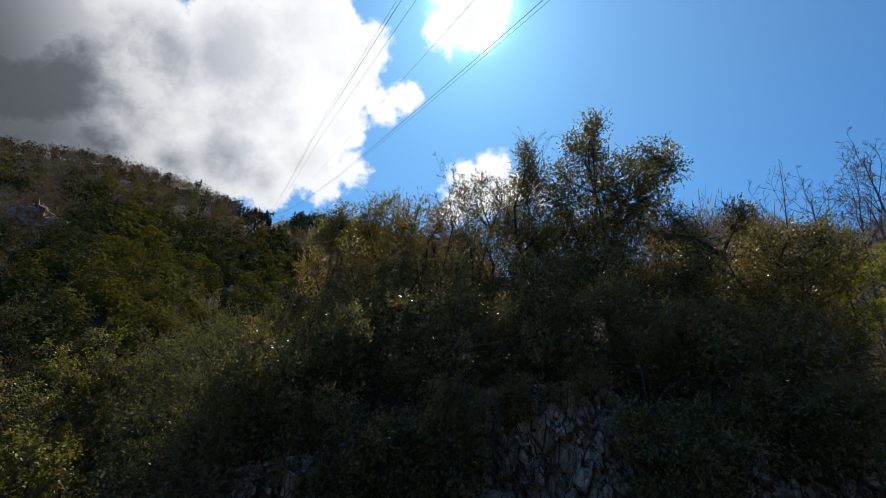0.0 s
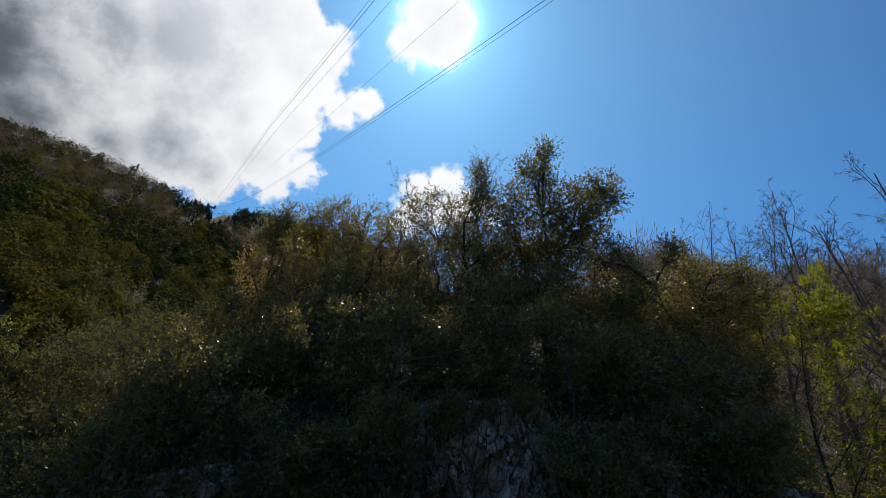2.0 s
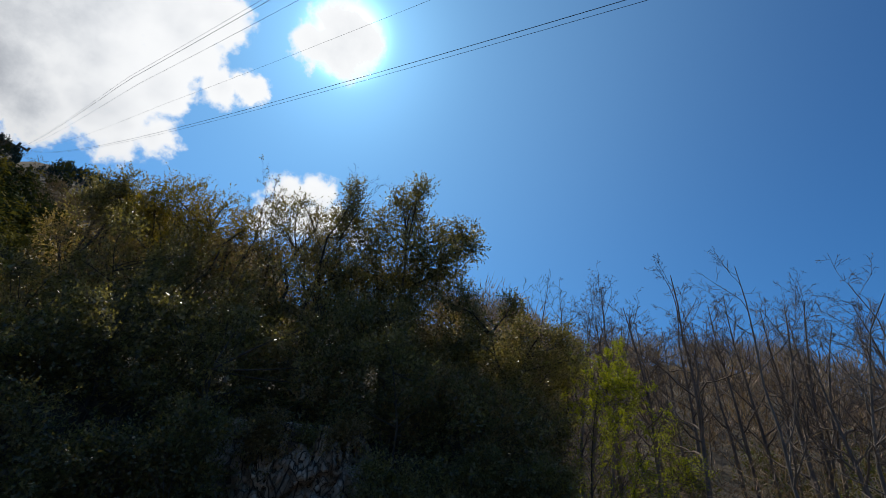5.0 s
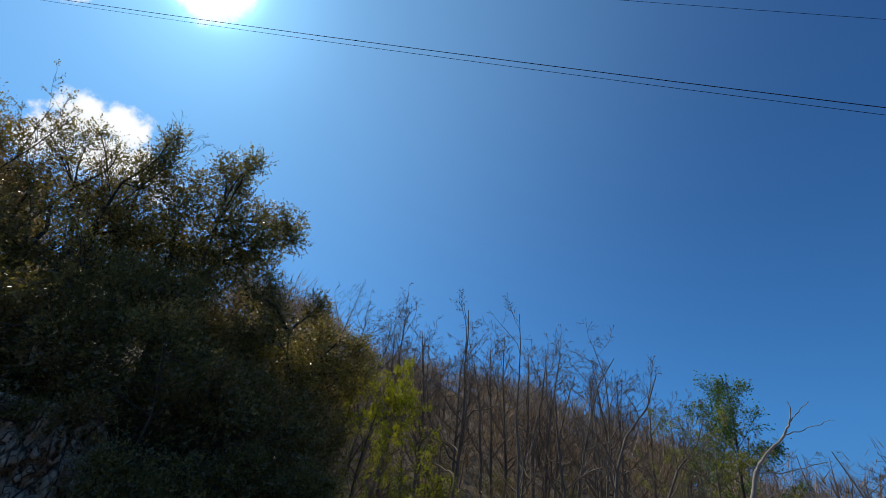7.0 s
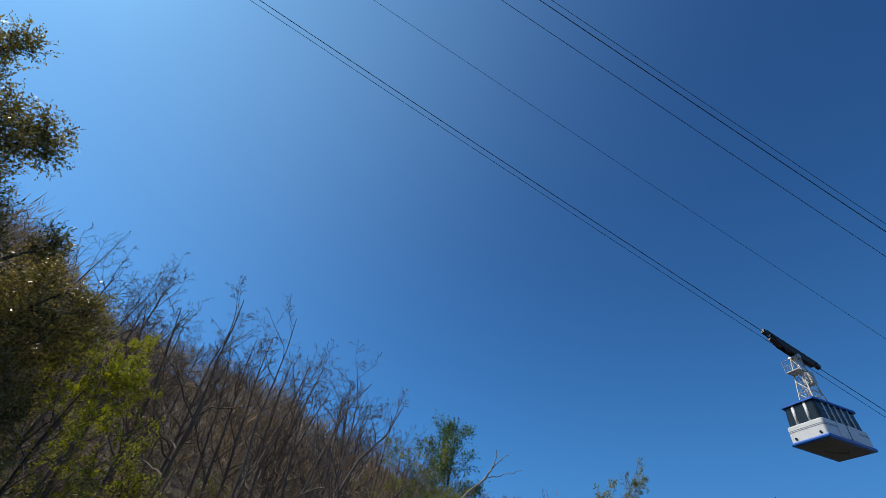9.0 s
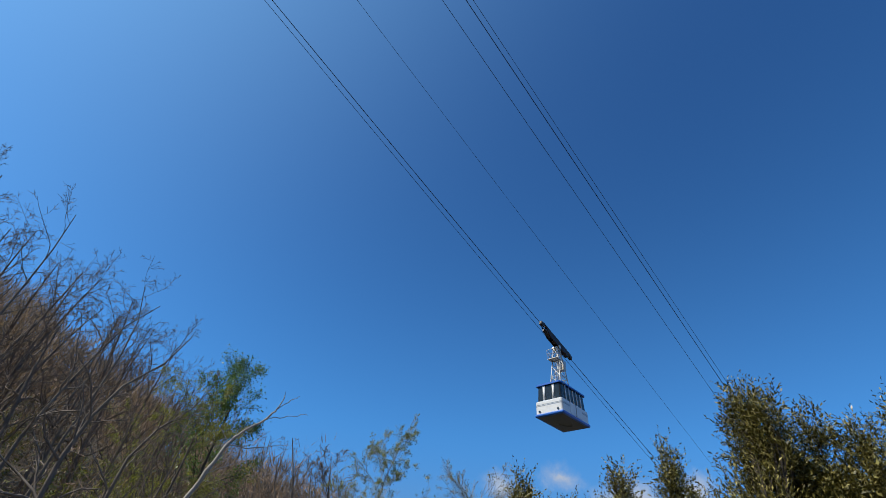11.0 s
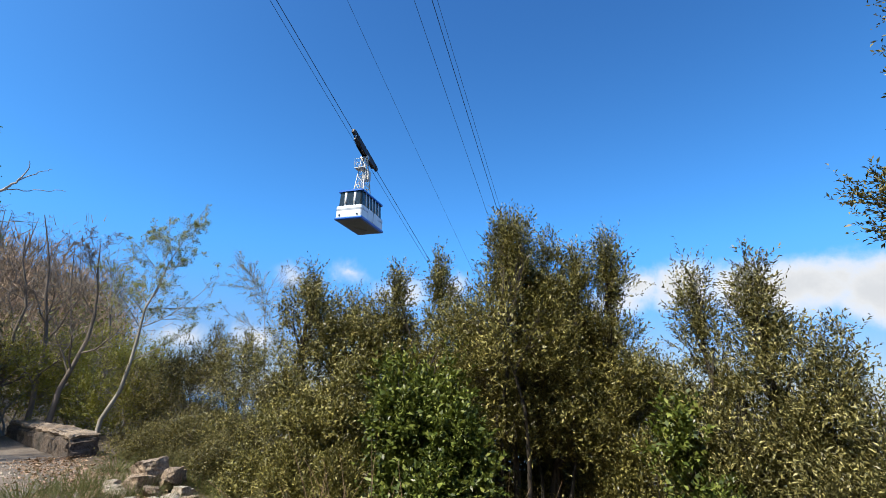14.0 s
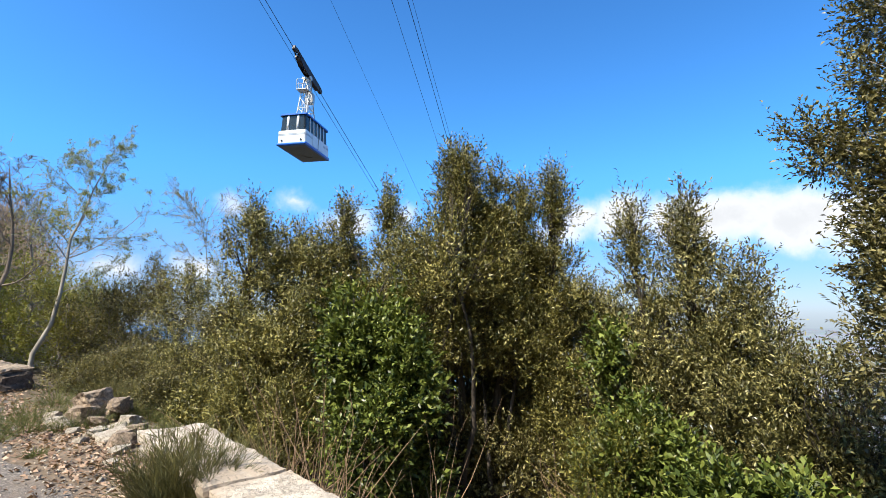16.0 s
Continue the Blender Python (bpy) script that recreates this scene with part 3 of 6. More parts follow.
# ---- trees and shrubs ----
def evergreen(seed, label, category, base, top, width, leaf="holm", lobes=None, clusters=700, shoots=4, per=9, size=0.06, slim=0.42,
              bark="bark_dark", low=0.12, group="", name="evergreen_tree", spires=(), gaps=0.36, stems=3, rise=0.6, reach=1.0, lump=2.3, broad=False, cone=False,
              rounded=False, core=4, core_size=1.9, core_reach=0.52):
    """A dense evergreen: stems, a limb to each lobe of the crown, twigs to each spray, leaves along shoots."""
    rng = np.random.default_rng(seed)
    base = Vector(base)
    tall = top - base.z
    r = width / 2
    if lobes is None and cone:
        lobes = []
        for i in range(9):
            f = 0.12 + 0.86 * i / 8
            q = r * 1.05 * (1.08 - f) ** 0.75
            lobes.append((rng.normal(0, 0.05) * r, rng.normal(0, 0.05) * r, tall * f, q, q, tall * 0.085))
        for i in range(9):
            a, f = rng.uniform(0, 6.28), rng.uniform(0.25, 0.85)
            q = r * 1.0 * (1.08 - f) ** 0.75
            lobes.append((q * math.cos(a), q * math.sin(a), tall * (f + 0.03), q * 0.35, q * 0.35, q * 0.6))
    if lobes is None and rounded:
        lobes = [(0, 0, tall * 0.36, r * 0.85, r * 0.85, tall * 0.34), (rng.uniform(-0.2, 0.2) * r, rng.uniform(-0.2, 0.2) * r, tall * 0.66, r * 0.72, r * 0.72, tall * 0.24)]
        for i in range(15):
            a, f = rng.uniform(0, 6.28), rng.uniform(0.15, 0.95)
            q = r * math.sqrt(max(0.05, 1 - (1.7 * f - 0.75) ** 2)) * rng.uniform(0.7, 1.0)
            s = rng.uniform(0.20, 0.36) * r
            lobes.append((q * math.cos(a), q * math.sin(a), min(f * tall, tall - s * 0.9), s * 1.1, s * 1.1, s * rng.uniform(0.75, 1.05)))
    if lobes is None:
        lobes = [(0, 0, tall * (0.34 + low / 2), r * 0.92, r * 0.92, tall * (0.32 - low / 2)), (rng.uniform(-0.15, 0.15) * r, rng.uniform(-0.15, 0.15) * r, tall * 0.64, r * 0.84, r * 0.84, tall * 0.27)]
        for i in range(7):
            a, q = rng.uniform(0, 6.28), rng.uniform(0.35, 0.75) * r
            z = rng.uniform(low + 0.10, 0.78) * tall
            s = rng.uniform(0.32, 0.55) * r
            lobes.append((q * math.cos(a), q * math.sin(a), z, s, s, s * rng.uniform(0.8, 1.3)))
        for i in range(8):
            a, q = rng.uniform(0, 6.28), rng.uniform(0.0, 0.75) * r
            s = rng.uniform(0.13, 0.26) * r
            h = s * rng.uniform(1.5, 2.8)
            lobes.append((q * math.cos(a), q * math.sin(a), tall * (1 - 0.30 * (q / r) ** 1.5) - h * rng.uniform(0.95, 2.0), s, s, h))
    lobes = list(lobes)
    # spires: side step, forward step, height of tip and length
    for sx, sy, tip, long in spires:
        for f, wide, half in ((0.22, 0.10, 0.24), (0.52, 0.17, 0.28), (0.85, 0.24, 0.34)):
            lobes.append((sx, sy, tip - long * f, max(0.06, long * wide), max(0.06, long * wide), long * half))
    lob = np.array(lobes, float)
    area = lob[:, 3] * lob[:, 4] + lob[:, 4] * lob[:, 5] + lob[:, 3] * lob[:, 5]
    share = area ** 0.72
    share = share / share.sum() + 0.006
    pick = rng.choice(len(lob), clusters * 2, p=share / share.sum())
    u = unit(rng.normal(0, 1, (len(pick), 3)))
    rad = rng.uniform(0.22, 1.0, len(pick)) ** 0.45
    c = lob[pick, :3] + u * lob[pick, 3:6] * rad[:, None]
    holes = np.sin(c[:, 0] * lump + seed) * np.sin(c[:, 1] * lump * 1.15 + 1) * np.sin(c[:, 2] * lump * 0.5 + seed * 0.7)
    keep = (holes > -gaps) & (c[:, 2] > low * tall * 0.6)
    c, u, pick = c[keep][:clusters], u[keep][:clusters], pick[keep][:clusters]
    n = len(c)
    ob = thing(name, label, category, group, pose(*base))
    heads = []
    for i in range(stems):
        l = lob[0] if i == 0 else lob[rng.integers(1, min(len(lob), 8))]
        end = np.array([l[0], l[1], l[2]])
        st = np.array([rng.uniform(-0.14, 0.14), rng.uniform(-0.14, 0.14), -0.3]) * (1 if i else 0.5)
        t = np.linspace(0, 1, 8)[:, None]
        p = st + (end - st) * t + np.sin(t * 3.1) * rng.normal(0, 0.04 * tall, 3) * [1, 1, 0.2]
        p[1:-1] += rng.normal(0, 0.012 * tall, (6, 3))
        g = Geo()
        tubes(g, p[None], (0.014 * tall * (1.2 if i == 0 else 0.7) * np.linspace(1, 0.3, 8))[None], 7)
        part("trunk", g, M[bark], ob)
        heads.append(p)
    lp = []
    for l in lob:
        end = l[:3]
        cand = np.concatenate([h[3:] for h in heads])
        d = np.linalg.norm(cand - end, axis=1) + 2 * np.clip(cand[:, 2] - end[2] + 0.3, 0, None)
        st = cand[np.argmin(d)]
        t = np.linspace(0, 1, 6)[:, None]
        p = st + (end - st) * t + np.sin(t * 3.1) * rng.normal(0, 0.06 * r, 3)
        lp.append(p)
        if np.linalg.norm(end - st) > 0.25:
            g = Geo()
            tubes(g, p[None], (0.004 * tall * np.linspace(1, 0.35, 6))[None], 5)
            part("limb", g, M[bark], ob)
    g = Geo()
    ends = np.array(lp)
    some = np.arange(0, n, 2)
    at = rng.integers(2, 6, len(some))
    st = ends[pick[some], at]
    t = np.linspace(0, 1, 3)[None, :, None]
    bow = rng.normal(0, 0.08, (len(some), 1, 3)) * np.sin(t * 3.1)
    tw = st[:, None] * (1 - t) + c[some][:, None] * t + bow * np.linalg.norm(c[some] - st, axis=1)[:, None, None]
    tubes(g, tw, np.full((len(some), 1), 0.0006 * tall + 0.0025) * np.linspace(1, 0.4, 3), 3)
    part("twig_mass", g, M[bark], ob)["kind"] = "stuff"
    # shoots with leaves
    g = Geo()
    m = n * shoots
    ci = np.repeat(np.arange(n), shoots)
    sd = unit(u[ci] * 0.5 + [0, 0, rise] + rng.normal(0, 0.45, (m, 3)))
    sl = size * rng.uniform(2.4, 6.0, m) * reach
    s0 = c[ci] + rng.normal(0, size * 1.2, (m, 3))
    li = np.repeat(np.arange(m), per)
    k = m * per
    f = (np.tile(np.arange(per), m) + rng.uniform(0, 1, k)) / per
    pos = s0[li] + sd[li] * (sl[li] * f)[:, None]
    spin = unit(np.cross(sd[li], rng.normal(0, 1, (k, 3))))
    way = unit(sd[li] * rng.uniform(0.5, 1.3, k)[:, None] + spin * 0.6)
    nrm = unit(sd[li] * 0.7 + [0, 0, 0.4] + rng.normal(0, 0.4, (k, 3)))
    ln = size * rng.uniform(0.6, 1.3, k)
    (leaves if broad else slips)(g, pos, way, nrm, ln, ln * slim * rng.uniform(0.8, 1.2, k))
    # older, larger leaves deep inside the crown
    m = n * core
    lo = lob[rng.choice(len(lob), m, p=share / share.sum())]
    d = unit(rng.normal(0, 1, (m, 3)))
    deep = lo[:, :3] + d * lo[:, 3:6] * (rng.uniform(0.0, 1.0, (m, 1)) ** 0.5) * core_reach
    deep = deep[(deep[:, 2] > low * tall * 0.6) & (lo[:, 3] > 0.16)]
    m = len(deep)
    ln = size * core_size * rng.uniform(0.7, 1.3, m)
    slips(g, deep, rng.normal(0, 1, (m, 3)), rng.normal(0, 1, (m, 3)), ln, ln * 0.6)
    part("crown", g, M[leaf], ob)["kind"] = "stuff"
    return ob


def foliage(rng, ob, rows, count, leaf, size, slim, clump=1.0):
    """Young leaves along the last twigs."""
    g = Geo()
    p, _ = rows[-1]
    b, k, _ = p.shape
    idx = rng.integers(0, b, count)
    t = rng.uniform(0.1, 1.0, count) * (k - 1)
    i = np.minimum(t.astype(int), k - 2)
    fr = (t - i)[:, None]
    pos = p[idx, i] * (1 - fr) + p[idx, i + 1] * fr + rng.normal(0, size * 0.5 * clump, (count, 3))
    tan = unit(p[idx, i + 1] - p[idx, i])
    way = unit(tan * 0.6 + rng.normal(0, 0.6, (count, 3)) + [0, 0, -0.1])
    nrm = unit(rng.normal(0, 0.5, (count, 3)) + [0, 0, 0.9])
    ln = size * rng.uniform(0.6, 1.3, count)
    leaves(g, pos, way, nrm, ln, ln * slim)
    part("foliage", g, M[leaf], ob)["kind"] = "stuff"


def deciduous(seed, label, category, base, tall, r0, plan, leaf=None, count=0, size=0.05, slim=0.55, bark="bark", lean=(0, 0), group="",
              name="bare_tree", bend=0.06, sides=(7, 5, 4, 3, 3), clump=1.0, thinnest=0.004, spine=None):
    """A tree by growth: trunk, limbs one by one, and the mass of twigs; young leaves along the last twigs."""
    rng = np.random.default_rng(seed)
    rows = skeleton_tree(rng, tall, r0, lean, plan, bend, spine)
    ob = thing(name, label, category, group, pose(*base))
    g = Geo()
    p, r = rows[0]
    p[:, 0, 2] -= 0.3
    tubes(g, p, r, sides[0])
    part("trunk", g, M[bark], ob)
    for p, r in zip(*rows[1]):
        g = Geo()
        tubes(g, p[None], np.maximum(r, thinnest)[None], sides[1])
        part("limb", g, M[bark], ob)
    g = Geo()
    for (p, r), s in zip(rows[2:], sides[2:]):
        tubes(g, p, np.maximum(r, thinnest), s)
    part("twig_mass", g, M[bark], ob)["kind"] = "stuff"
    if leaf:
        foliage(rng, ob, rows, count, leaf, size, slim, clump)
    return ob


def stand(az, r, sink=0.05):
    p = polar(az, r)
    p.z = ground_z(p) - sink
    return p


def rise_to(r, el):
    return 1.6 + r * math.tan(radians(el))


def bent(base, r, bends):
    """Points of a bent trunk above its foot, from bearings and elevations at one distance."""
    return np.array([(0, 0, 0)] + [tuple(Vector((*polar(az, r).xy, rise_to(r, el))) - Vector(base)) for az, el in bends])


# the bushy bank over the rock: its skyline (bearing, elevation), and the shrubs that hang before the rock
SKYLINE = ([-30, -28, -24, -19, -15.6, -13, -10, -6, -1, 3.6, 8, 13, 20, 25, 28, 31, 38, 42, 45, 46.5],
           [4, 10, 13.5, 16, 19.5, 25.2, 28.7, 30.2, 30.7, 31, 30.8, 31, 31.5, 30.2, 26, 24.8, 24.2, 22.3, 18.5, 12])
HANGING = [(-22.6, 10.9, 4.5, 1.9, "holm"), (-26.0, 11.4, 3.0, 1.9, "dusty"), (-11.6, 10.2, 7.5, 2.0, "holm"), (-6.5, 9.6, 5.5, 1.7, "holm"), (-2.0, 9.6, 8.0, 1.9, "holm"), (2.2, 9.4, 6.5, 1.6, "holm"),
           (4.6, 9.5, 9.5, 1.4, "holm"), (25.5, 9.2, 9.0, 1.3, "holm"), (28.0, 9.2, 6.0, 1.6, "holm"), (31.0, 9.6, 9.0, 1.5, "holm"), (42.3, 10.4, 9.3, 1.2, "holm"), (40.6, 10.6, 9.5, 1.3, "holm"), (-8.8, 9.4, 0.5, 1.2, "holm"),
           (-15.0, 11.0, 7.5, 1.7, "holm"), (-18.5, 11.2, 6.0, 1.8, "holm"), (11.0, 10.3, 10.2, 0.6, "bank"), (15.5, 10.4, 10.6, 0.6, "holm"), (19.5, 10.3, 10.2, 0.6, "bank"), (35.0, 10.3, 9.8, 0.75, "holm")]
WORDS = {"holm": "dark glossy holm oak rooted above the rock face", "bank": "brownish green evergreen shrub on the bank above the rock",
         "dusty": "grey-green dusty shrub at the edge of the rock", "yellow": "yellow budding shrub on the bank above the rock"}
# crowns that stand out: bearing, elevation and half-width in degrees of each bough
TALL_OAK = [(22.8, 39.6, 0.5), (22.4, 38.5, 0.7), (20.0, 37.4, 1.0), (22.8, 36.9, 1.0), (20.9, 35.8, 1.7), (18.0, 34.1, 1.4), (23.7, 34.1, 2.0), (26.6, 34.6, 1.2), (28.5, 34.3, 1.3), (30.8, 34.2, 1.2), (31.8, 33.0, 0.8),
            (29.9, 32.4, 1.6), (26.8, 32.2, 2.3), (22.1, 31.7, 2.7), (18.1, 31.0, 2.4), (27.9, 30.5, 1.6), (24.4, 29.3, 2.6), (19.0, 27.6, 3.0), (24.3, 25.9, 2.9), (21.3, 23.2, 3.3), (16.1, 24.4, 2.7), (28.6, 29.6, 1.5), (26.7, 27.9, 1.7)]
SPIRE_OAK = [(12.9, 37.7, 0.4), (12.6, 36.8, 0.7), (13.6, 36.1, 0.7), (13.1, 35.0, 1.1), (12.4, 33.5, 1.2), (14.6, 33.3, 1.0), (13.3, 31.5, 1.7), (11.9, 28.3, 2.4), (14.5, 27.0, 2.2)]
TWIN_OAK = [(6.4, 34.0, 0.6), (6.2, 32.5, 1.0), (9.3, 31.2, 1.2), (4.9, 30.4, 1.4), (8.3, 29.0, 2.1), (4.1, 27.5, 2.1), (9.0, 33.0, 0.5), (3.8, 32.2, 0.5), (7.0, 26.0, 2.4)]
EDGE_OAK = [(30.8, 27.9, 0.5), (31.6, 26.9, 0.8), (29.7, 25.7, 1.3), (32.8, 24.9, 1.2), (38.0, 26.7, 0.6), (37.5, 25.4, 0.9), (39.1, 23.7, 1.4), (42.1, 23.3, 1.7), (44.3, 22.5, 1.3), (44.9, 20.3, 1.4), (44.7, 17.7, 1.4),
            (35.2, 22.8, 2.1), (31.1, 21.7, 2.4), (39.8, 20.5, 2.5), (42.7, 18.8, 2.1), (38.3, 18.2, 1.6), (43.1, 14.9, 2.0), (43.0, 12.1, 1.7), (41.0, 10.5, 1.9), (38.3, 11.0, 1.8), (34.2, 14.7, 1.7), (31.2, 15.3, 2.3)]
GOLD_SHRUB = [(-10.0, 28.7, 0.6), (-8.3, 29.5, 1.0), (-6.3, 30.6, 0.8), (-4.2, 30.0, 0.8), (-2.3, 30.4, 0.8), (-9.5, 27.1, 1.6), (-6.6, 27.4, 2.0), (-2.8, 27.5, 2.0), (-8.0, 24.4, 2.3), (-3.6, 24.2, 2.3), (-10.5, 25.5, 1.0), (0.6, 28.5, 1.2)]
FAR_OAK = [(-12.9, 28.5, 0.9), (-14.0, 26.7, 1.2), (-12.0, 27.2, 0.9), (-14.3, 24.6, 1.4), (-12.0, 25.0, 1.4)]


def crown_at(seed, label, category, name, boughs, r, foot, leaf, clusters, size, **more):
    """A tree whose boughs are given by bearing and elevation, at one distance, rooted at the bearing foot."""
    rng = np.random.default_rng(seed)
    base = stand(foot, r, 0.1)
    lobes = []
    for az, el, half in boughs:
        q = r + rng.normal(0, 0.35)
        c = polar(az, q) - base
        s = q / math.cos(radians(el)) * radians(half) * 1.08
        lobes.append((c.x, c.y, rise_to(q, el) - base.z, s, s, s * 0.95))
    lobes.sort(key=lambda l: -l[3])
    evergreen(seed, label, category, base, base.z + max(l[2] + l[5] for l in lobes), 3.0, leaf, lobes=lobes, clusters=clusters, size=size, low=0.0, group="shrubs above the rock", name=name,
              core=2, core_size=1.6, core_reach=0.78, **more)


def build_bank():
    rng = np.random.default_rng(17)
    crown_at(101, "tall dark glossy holm oak standing above the bank", "tree", "holm_oak", TALL_OAK, 14.8, 23.0, "holm", 900, 0.096, shoots=5, per=8, slim=0.55, gaps=0.8, rise=0.3, reach=1.0)
    crown_at(102, "slim holm oak with a pointed leafy top", "tree", "holm_oak", SPIRE_OAK, 15.0, 13.2, "holm", 330, 0.088, shoots=5, per=8, slim=0.5, gaps=0.8, rise=0.5, reach=1.1)
    crown_at(103, "thin-topped holm oak with upright shoots", "tree", "holm_oak", TWIN_OAK, 15.2, 6.8, "holm", 320, 0.073, shoots=5, per=8, slim=0.5, gaps=0.6, rise=0.9, reach=1.3)
    crown_at(104, "broad holm oak with an arching bough at the bank edge", "tree", "holm_oak", EDGE_OAK, 13.0, 38.0, "holm", 820, 0.074, shoots=5, per=8, slim=0.55, gaps=0.45, lump=3.1, rise=0.35)
    crown_at(105, WORDS["yellow"], "shrub", "bank_shrub", GOLD_SHRUB, 15.2, -6.0, "yellow", 450, 0.068, shoots=5, per=8, slim=0.6, gaps=0.6, rise=0.7, reach=1.4)
    crown_at(106, "dark holm oak at the far end of the bank", "tree", "holm_oak", FAR_OAK, 16.0, -13.0, "holm", 220, 0.075, shoots=5, per=8, slim=0.55, gaps=0.7)
    seed = 110
    # rows of shrubs, stepping down from the skyline to the brow of the rock
    for row, (r0, step, part_up, wide) in enumerate(((17.6, 5.0, 1.0, 3.6), (15.4, 4.8, 0.93, 3.2), (13.3, 5.2, 0.84, 2.9), (11.6, 5.4, 0.68, 2.5))):
        az = -27.0 + 1.7 * row
        while az < (41 if row == 0 else 45 - row):
            r = r0 + rng.normal(0, 0.3)
            el = np.interp(az, *SKYLINE) * part_up + rng.normal(0, 0.7) - (0.3 if row == 0 else 0.0)
            p = stand(az, r, 0.1)
            top = max(rise_to(r, el), p.z + 1.0)
            leaf = "dusty" if az < -19 else "holm" if row > 1 and az < 12 else "holm" if rng.uniform() < (0.45 if az > 9 else 0.3) else "bank"
            evergreen(seed, WORDS[leaf], "tree" if leaf == "holm" else "shrub", p, top, wide * rng.uniform(0.85, 1.15), leaf, clusters=(280, 290, 260, 200)[row], shoots=5, per=8, size=0.064 if row else 0.068,
                      slim=0.55, low=0.10 if row == 3 else -0.05, group="shrubs above the rock", name="holm_oak" if leaf == "holm" else "bank_shrub", gaps=0.42, lump=3.1, rise=0.4, reach=1.05, rounded=True,
                      core=4 if row < 2 else 6, core_size=1.75, core_reach=0.85, stems=2)
            seed += 1
            az += step * rng.uniform(0.85, 1.15)
    for az, r, el, wide, leaf in HANGING:
        p = stand(az, r, 0.1)
        top = rise_to(r, el)
        p.z = top - wide * 1.15
        evergreen(seed, WORDS[leaf], "tree" if leaf == "holm" else "shrub", p, top, wide, leaf, clusters=170, shoots=5, per=8, size=0.058, slim=0.55, low=-0.10, group="shrubs above the rock",
                  name="holm_oak" if leaf == "holm" else "bank_shrub", gaps=0.35, lump=3.1, rise=0.2, reach=1.2, rounded=True, core=6, core_size=1.7, core_reach=0.8, stems=2)
        seed += 1


WOOD_PLAN = [(14, 0.28, 0.98, 46, 0.36, 0.55, 9, 0.19, 0.055), (8, 0.2, 1.0, 50, 0.42, 0.55, 5, 0.22, 0.04), (5, 0.15, 1.0, 50, 0.5, 0.6, 2, 0.22, 0.0)]
FAR_WOOD_PLAN = [(11, 0.28, 0.98, 46, 0.36, 0.55, 6, 0.19, 0.055), (6, 0.2, 1.0, 50, 0.42, 0.55, 3, 0.22, 0.04), (4, 0.15, 1.0, 50, 0.5, 0.6, 2, 0.22, 0.0)]
CROOKED_PLAN = [(12, 0.35, 0.97, 42, 0.30, 0.6, 9, 0.17, 0.03), (7, 0.25, 1.0, 46, 0.42, 0.55, 6, 0.18, 0.03), (5, 0.15, 1.0, 48, 0.5, 0.6, 3, 0.2, 0.0)]
SAPLING_PLAN = [(8, 0.4, 0.98, 32, 0.36, 0.5, 6, 0.10, 0.05), (5, 0.2, 1.0, 40, 0.45, 0.55, 4, 0.12, 0.02), (3, 0.1, 1.0, 40, 0.5, 0.55, 3, 0.14, 0.0)]
STUB_PLAN = [(16, 0.2, 0.97, 46, 0.34, 0.5, 8, 0.13, 0.06), (10, 0.25, 1.0, 48, 0.42, 0.55, 5, 0.15, 0.05), (5, 0.15, 1.0, 48, 0.5, 0.6, 2, 0.2, 0.0)]
# crooked trees: bearing and distance of the foot, trunk radius, bends
CROOKED = [
    (74.6, 14.0, 0.10, ((75.0, 6.0), (75.3, 10.9), (76.2, 15.1), (78.1, 17.5), (79.9, 19.3), (81.0, 22.2))), (79.4, 13.6, 0.085, ((79.8, 6.0), (80.4, 11.3), (82.3, 13.8), (84.0, 15.4), (85.3, 18.3))),
    (71.0, 15.5, 0.09, ((71.3, 6.0), (71.6, 11.0), (72.6, 14.8), (73.6, 19.3), (75.1, 22.6), (76.6, 24.3))), (73.8, 16.0, 0.075, ((74.2, 6.0), (74.5, 10.9), (75.3, 16.7), (75.4, 22.0), (74.3, 25.6))),
    (82.8, 13.2, 0.06, ((83.2, 1.0), (83.8, 6.5), (84.3, 12.0), (85.0, 15.0))), (65.3, 17.0, 0.09, ((65.2, 6.0), (65.1, 10.8), (64.8, 18.6), (65.1, 25.2), (64.9, 29.4))),
]
SHRUB_PLAN = [(14, 0.03, 0.9, 34, 0.72, 0.6, 6, 0.10, 0.07), (8, 0.1, 1.0, 38, 0.5, 0.55, 4, 0.14, 0.06), (5, 0.1, 1.0, 38, 0.5, 0.55, 2, 0.14, 0.05)]
MAPLE_PLAN = [(26, 0.14, 0.96, 56, 0.44, 0.45, 7, 0.09, 0.04), (9, 0.1, 1.0, 44, 0.6, 0.5, 4, 0.14, 0.02), (5, 0.05, 1.0, 44, 0.8, 0.6, 3, 0.16, 0.01)]
LAYER_PLAN = [(26, 0.16, 0.96, 46, 0.42, 0.45, 7, 0.09, 0.05), (9, 0.1, 1.0, 44, 0.6, 0.5, 4, 0.14, 0.02), (5, 0.05, 1.0, 44, 0.8, 0.6, 3, 0.16, 0.01)]
BIRCH_PLAN = [(20, 0.34, 0.97, 58, 0.50, 0.42, 7, 0.07, 0.03), (10, 0.12, 1.0, 42, 0.42, 0.55, 4, 0.12, 0.0), (5, 0.1, 1.0, 42, 0.5, 0.55, 3, 0.14, -0.02)]
CONE_PLAN = [(26, 0.25, 0.98, 56, 0.26, 0.4, 6, 0.09, 0.05), (7, 0.15, 1.0, 42, 0.45, 0.5, 4, 0.12, 0.04), (5, 0.1, 1.0, 42, 0.5, 0.55, 3, 0.14, 0.03)]
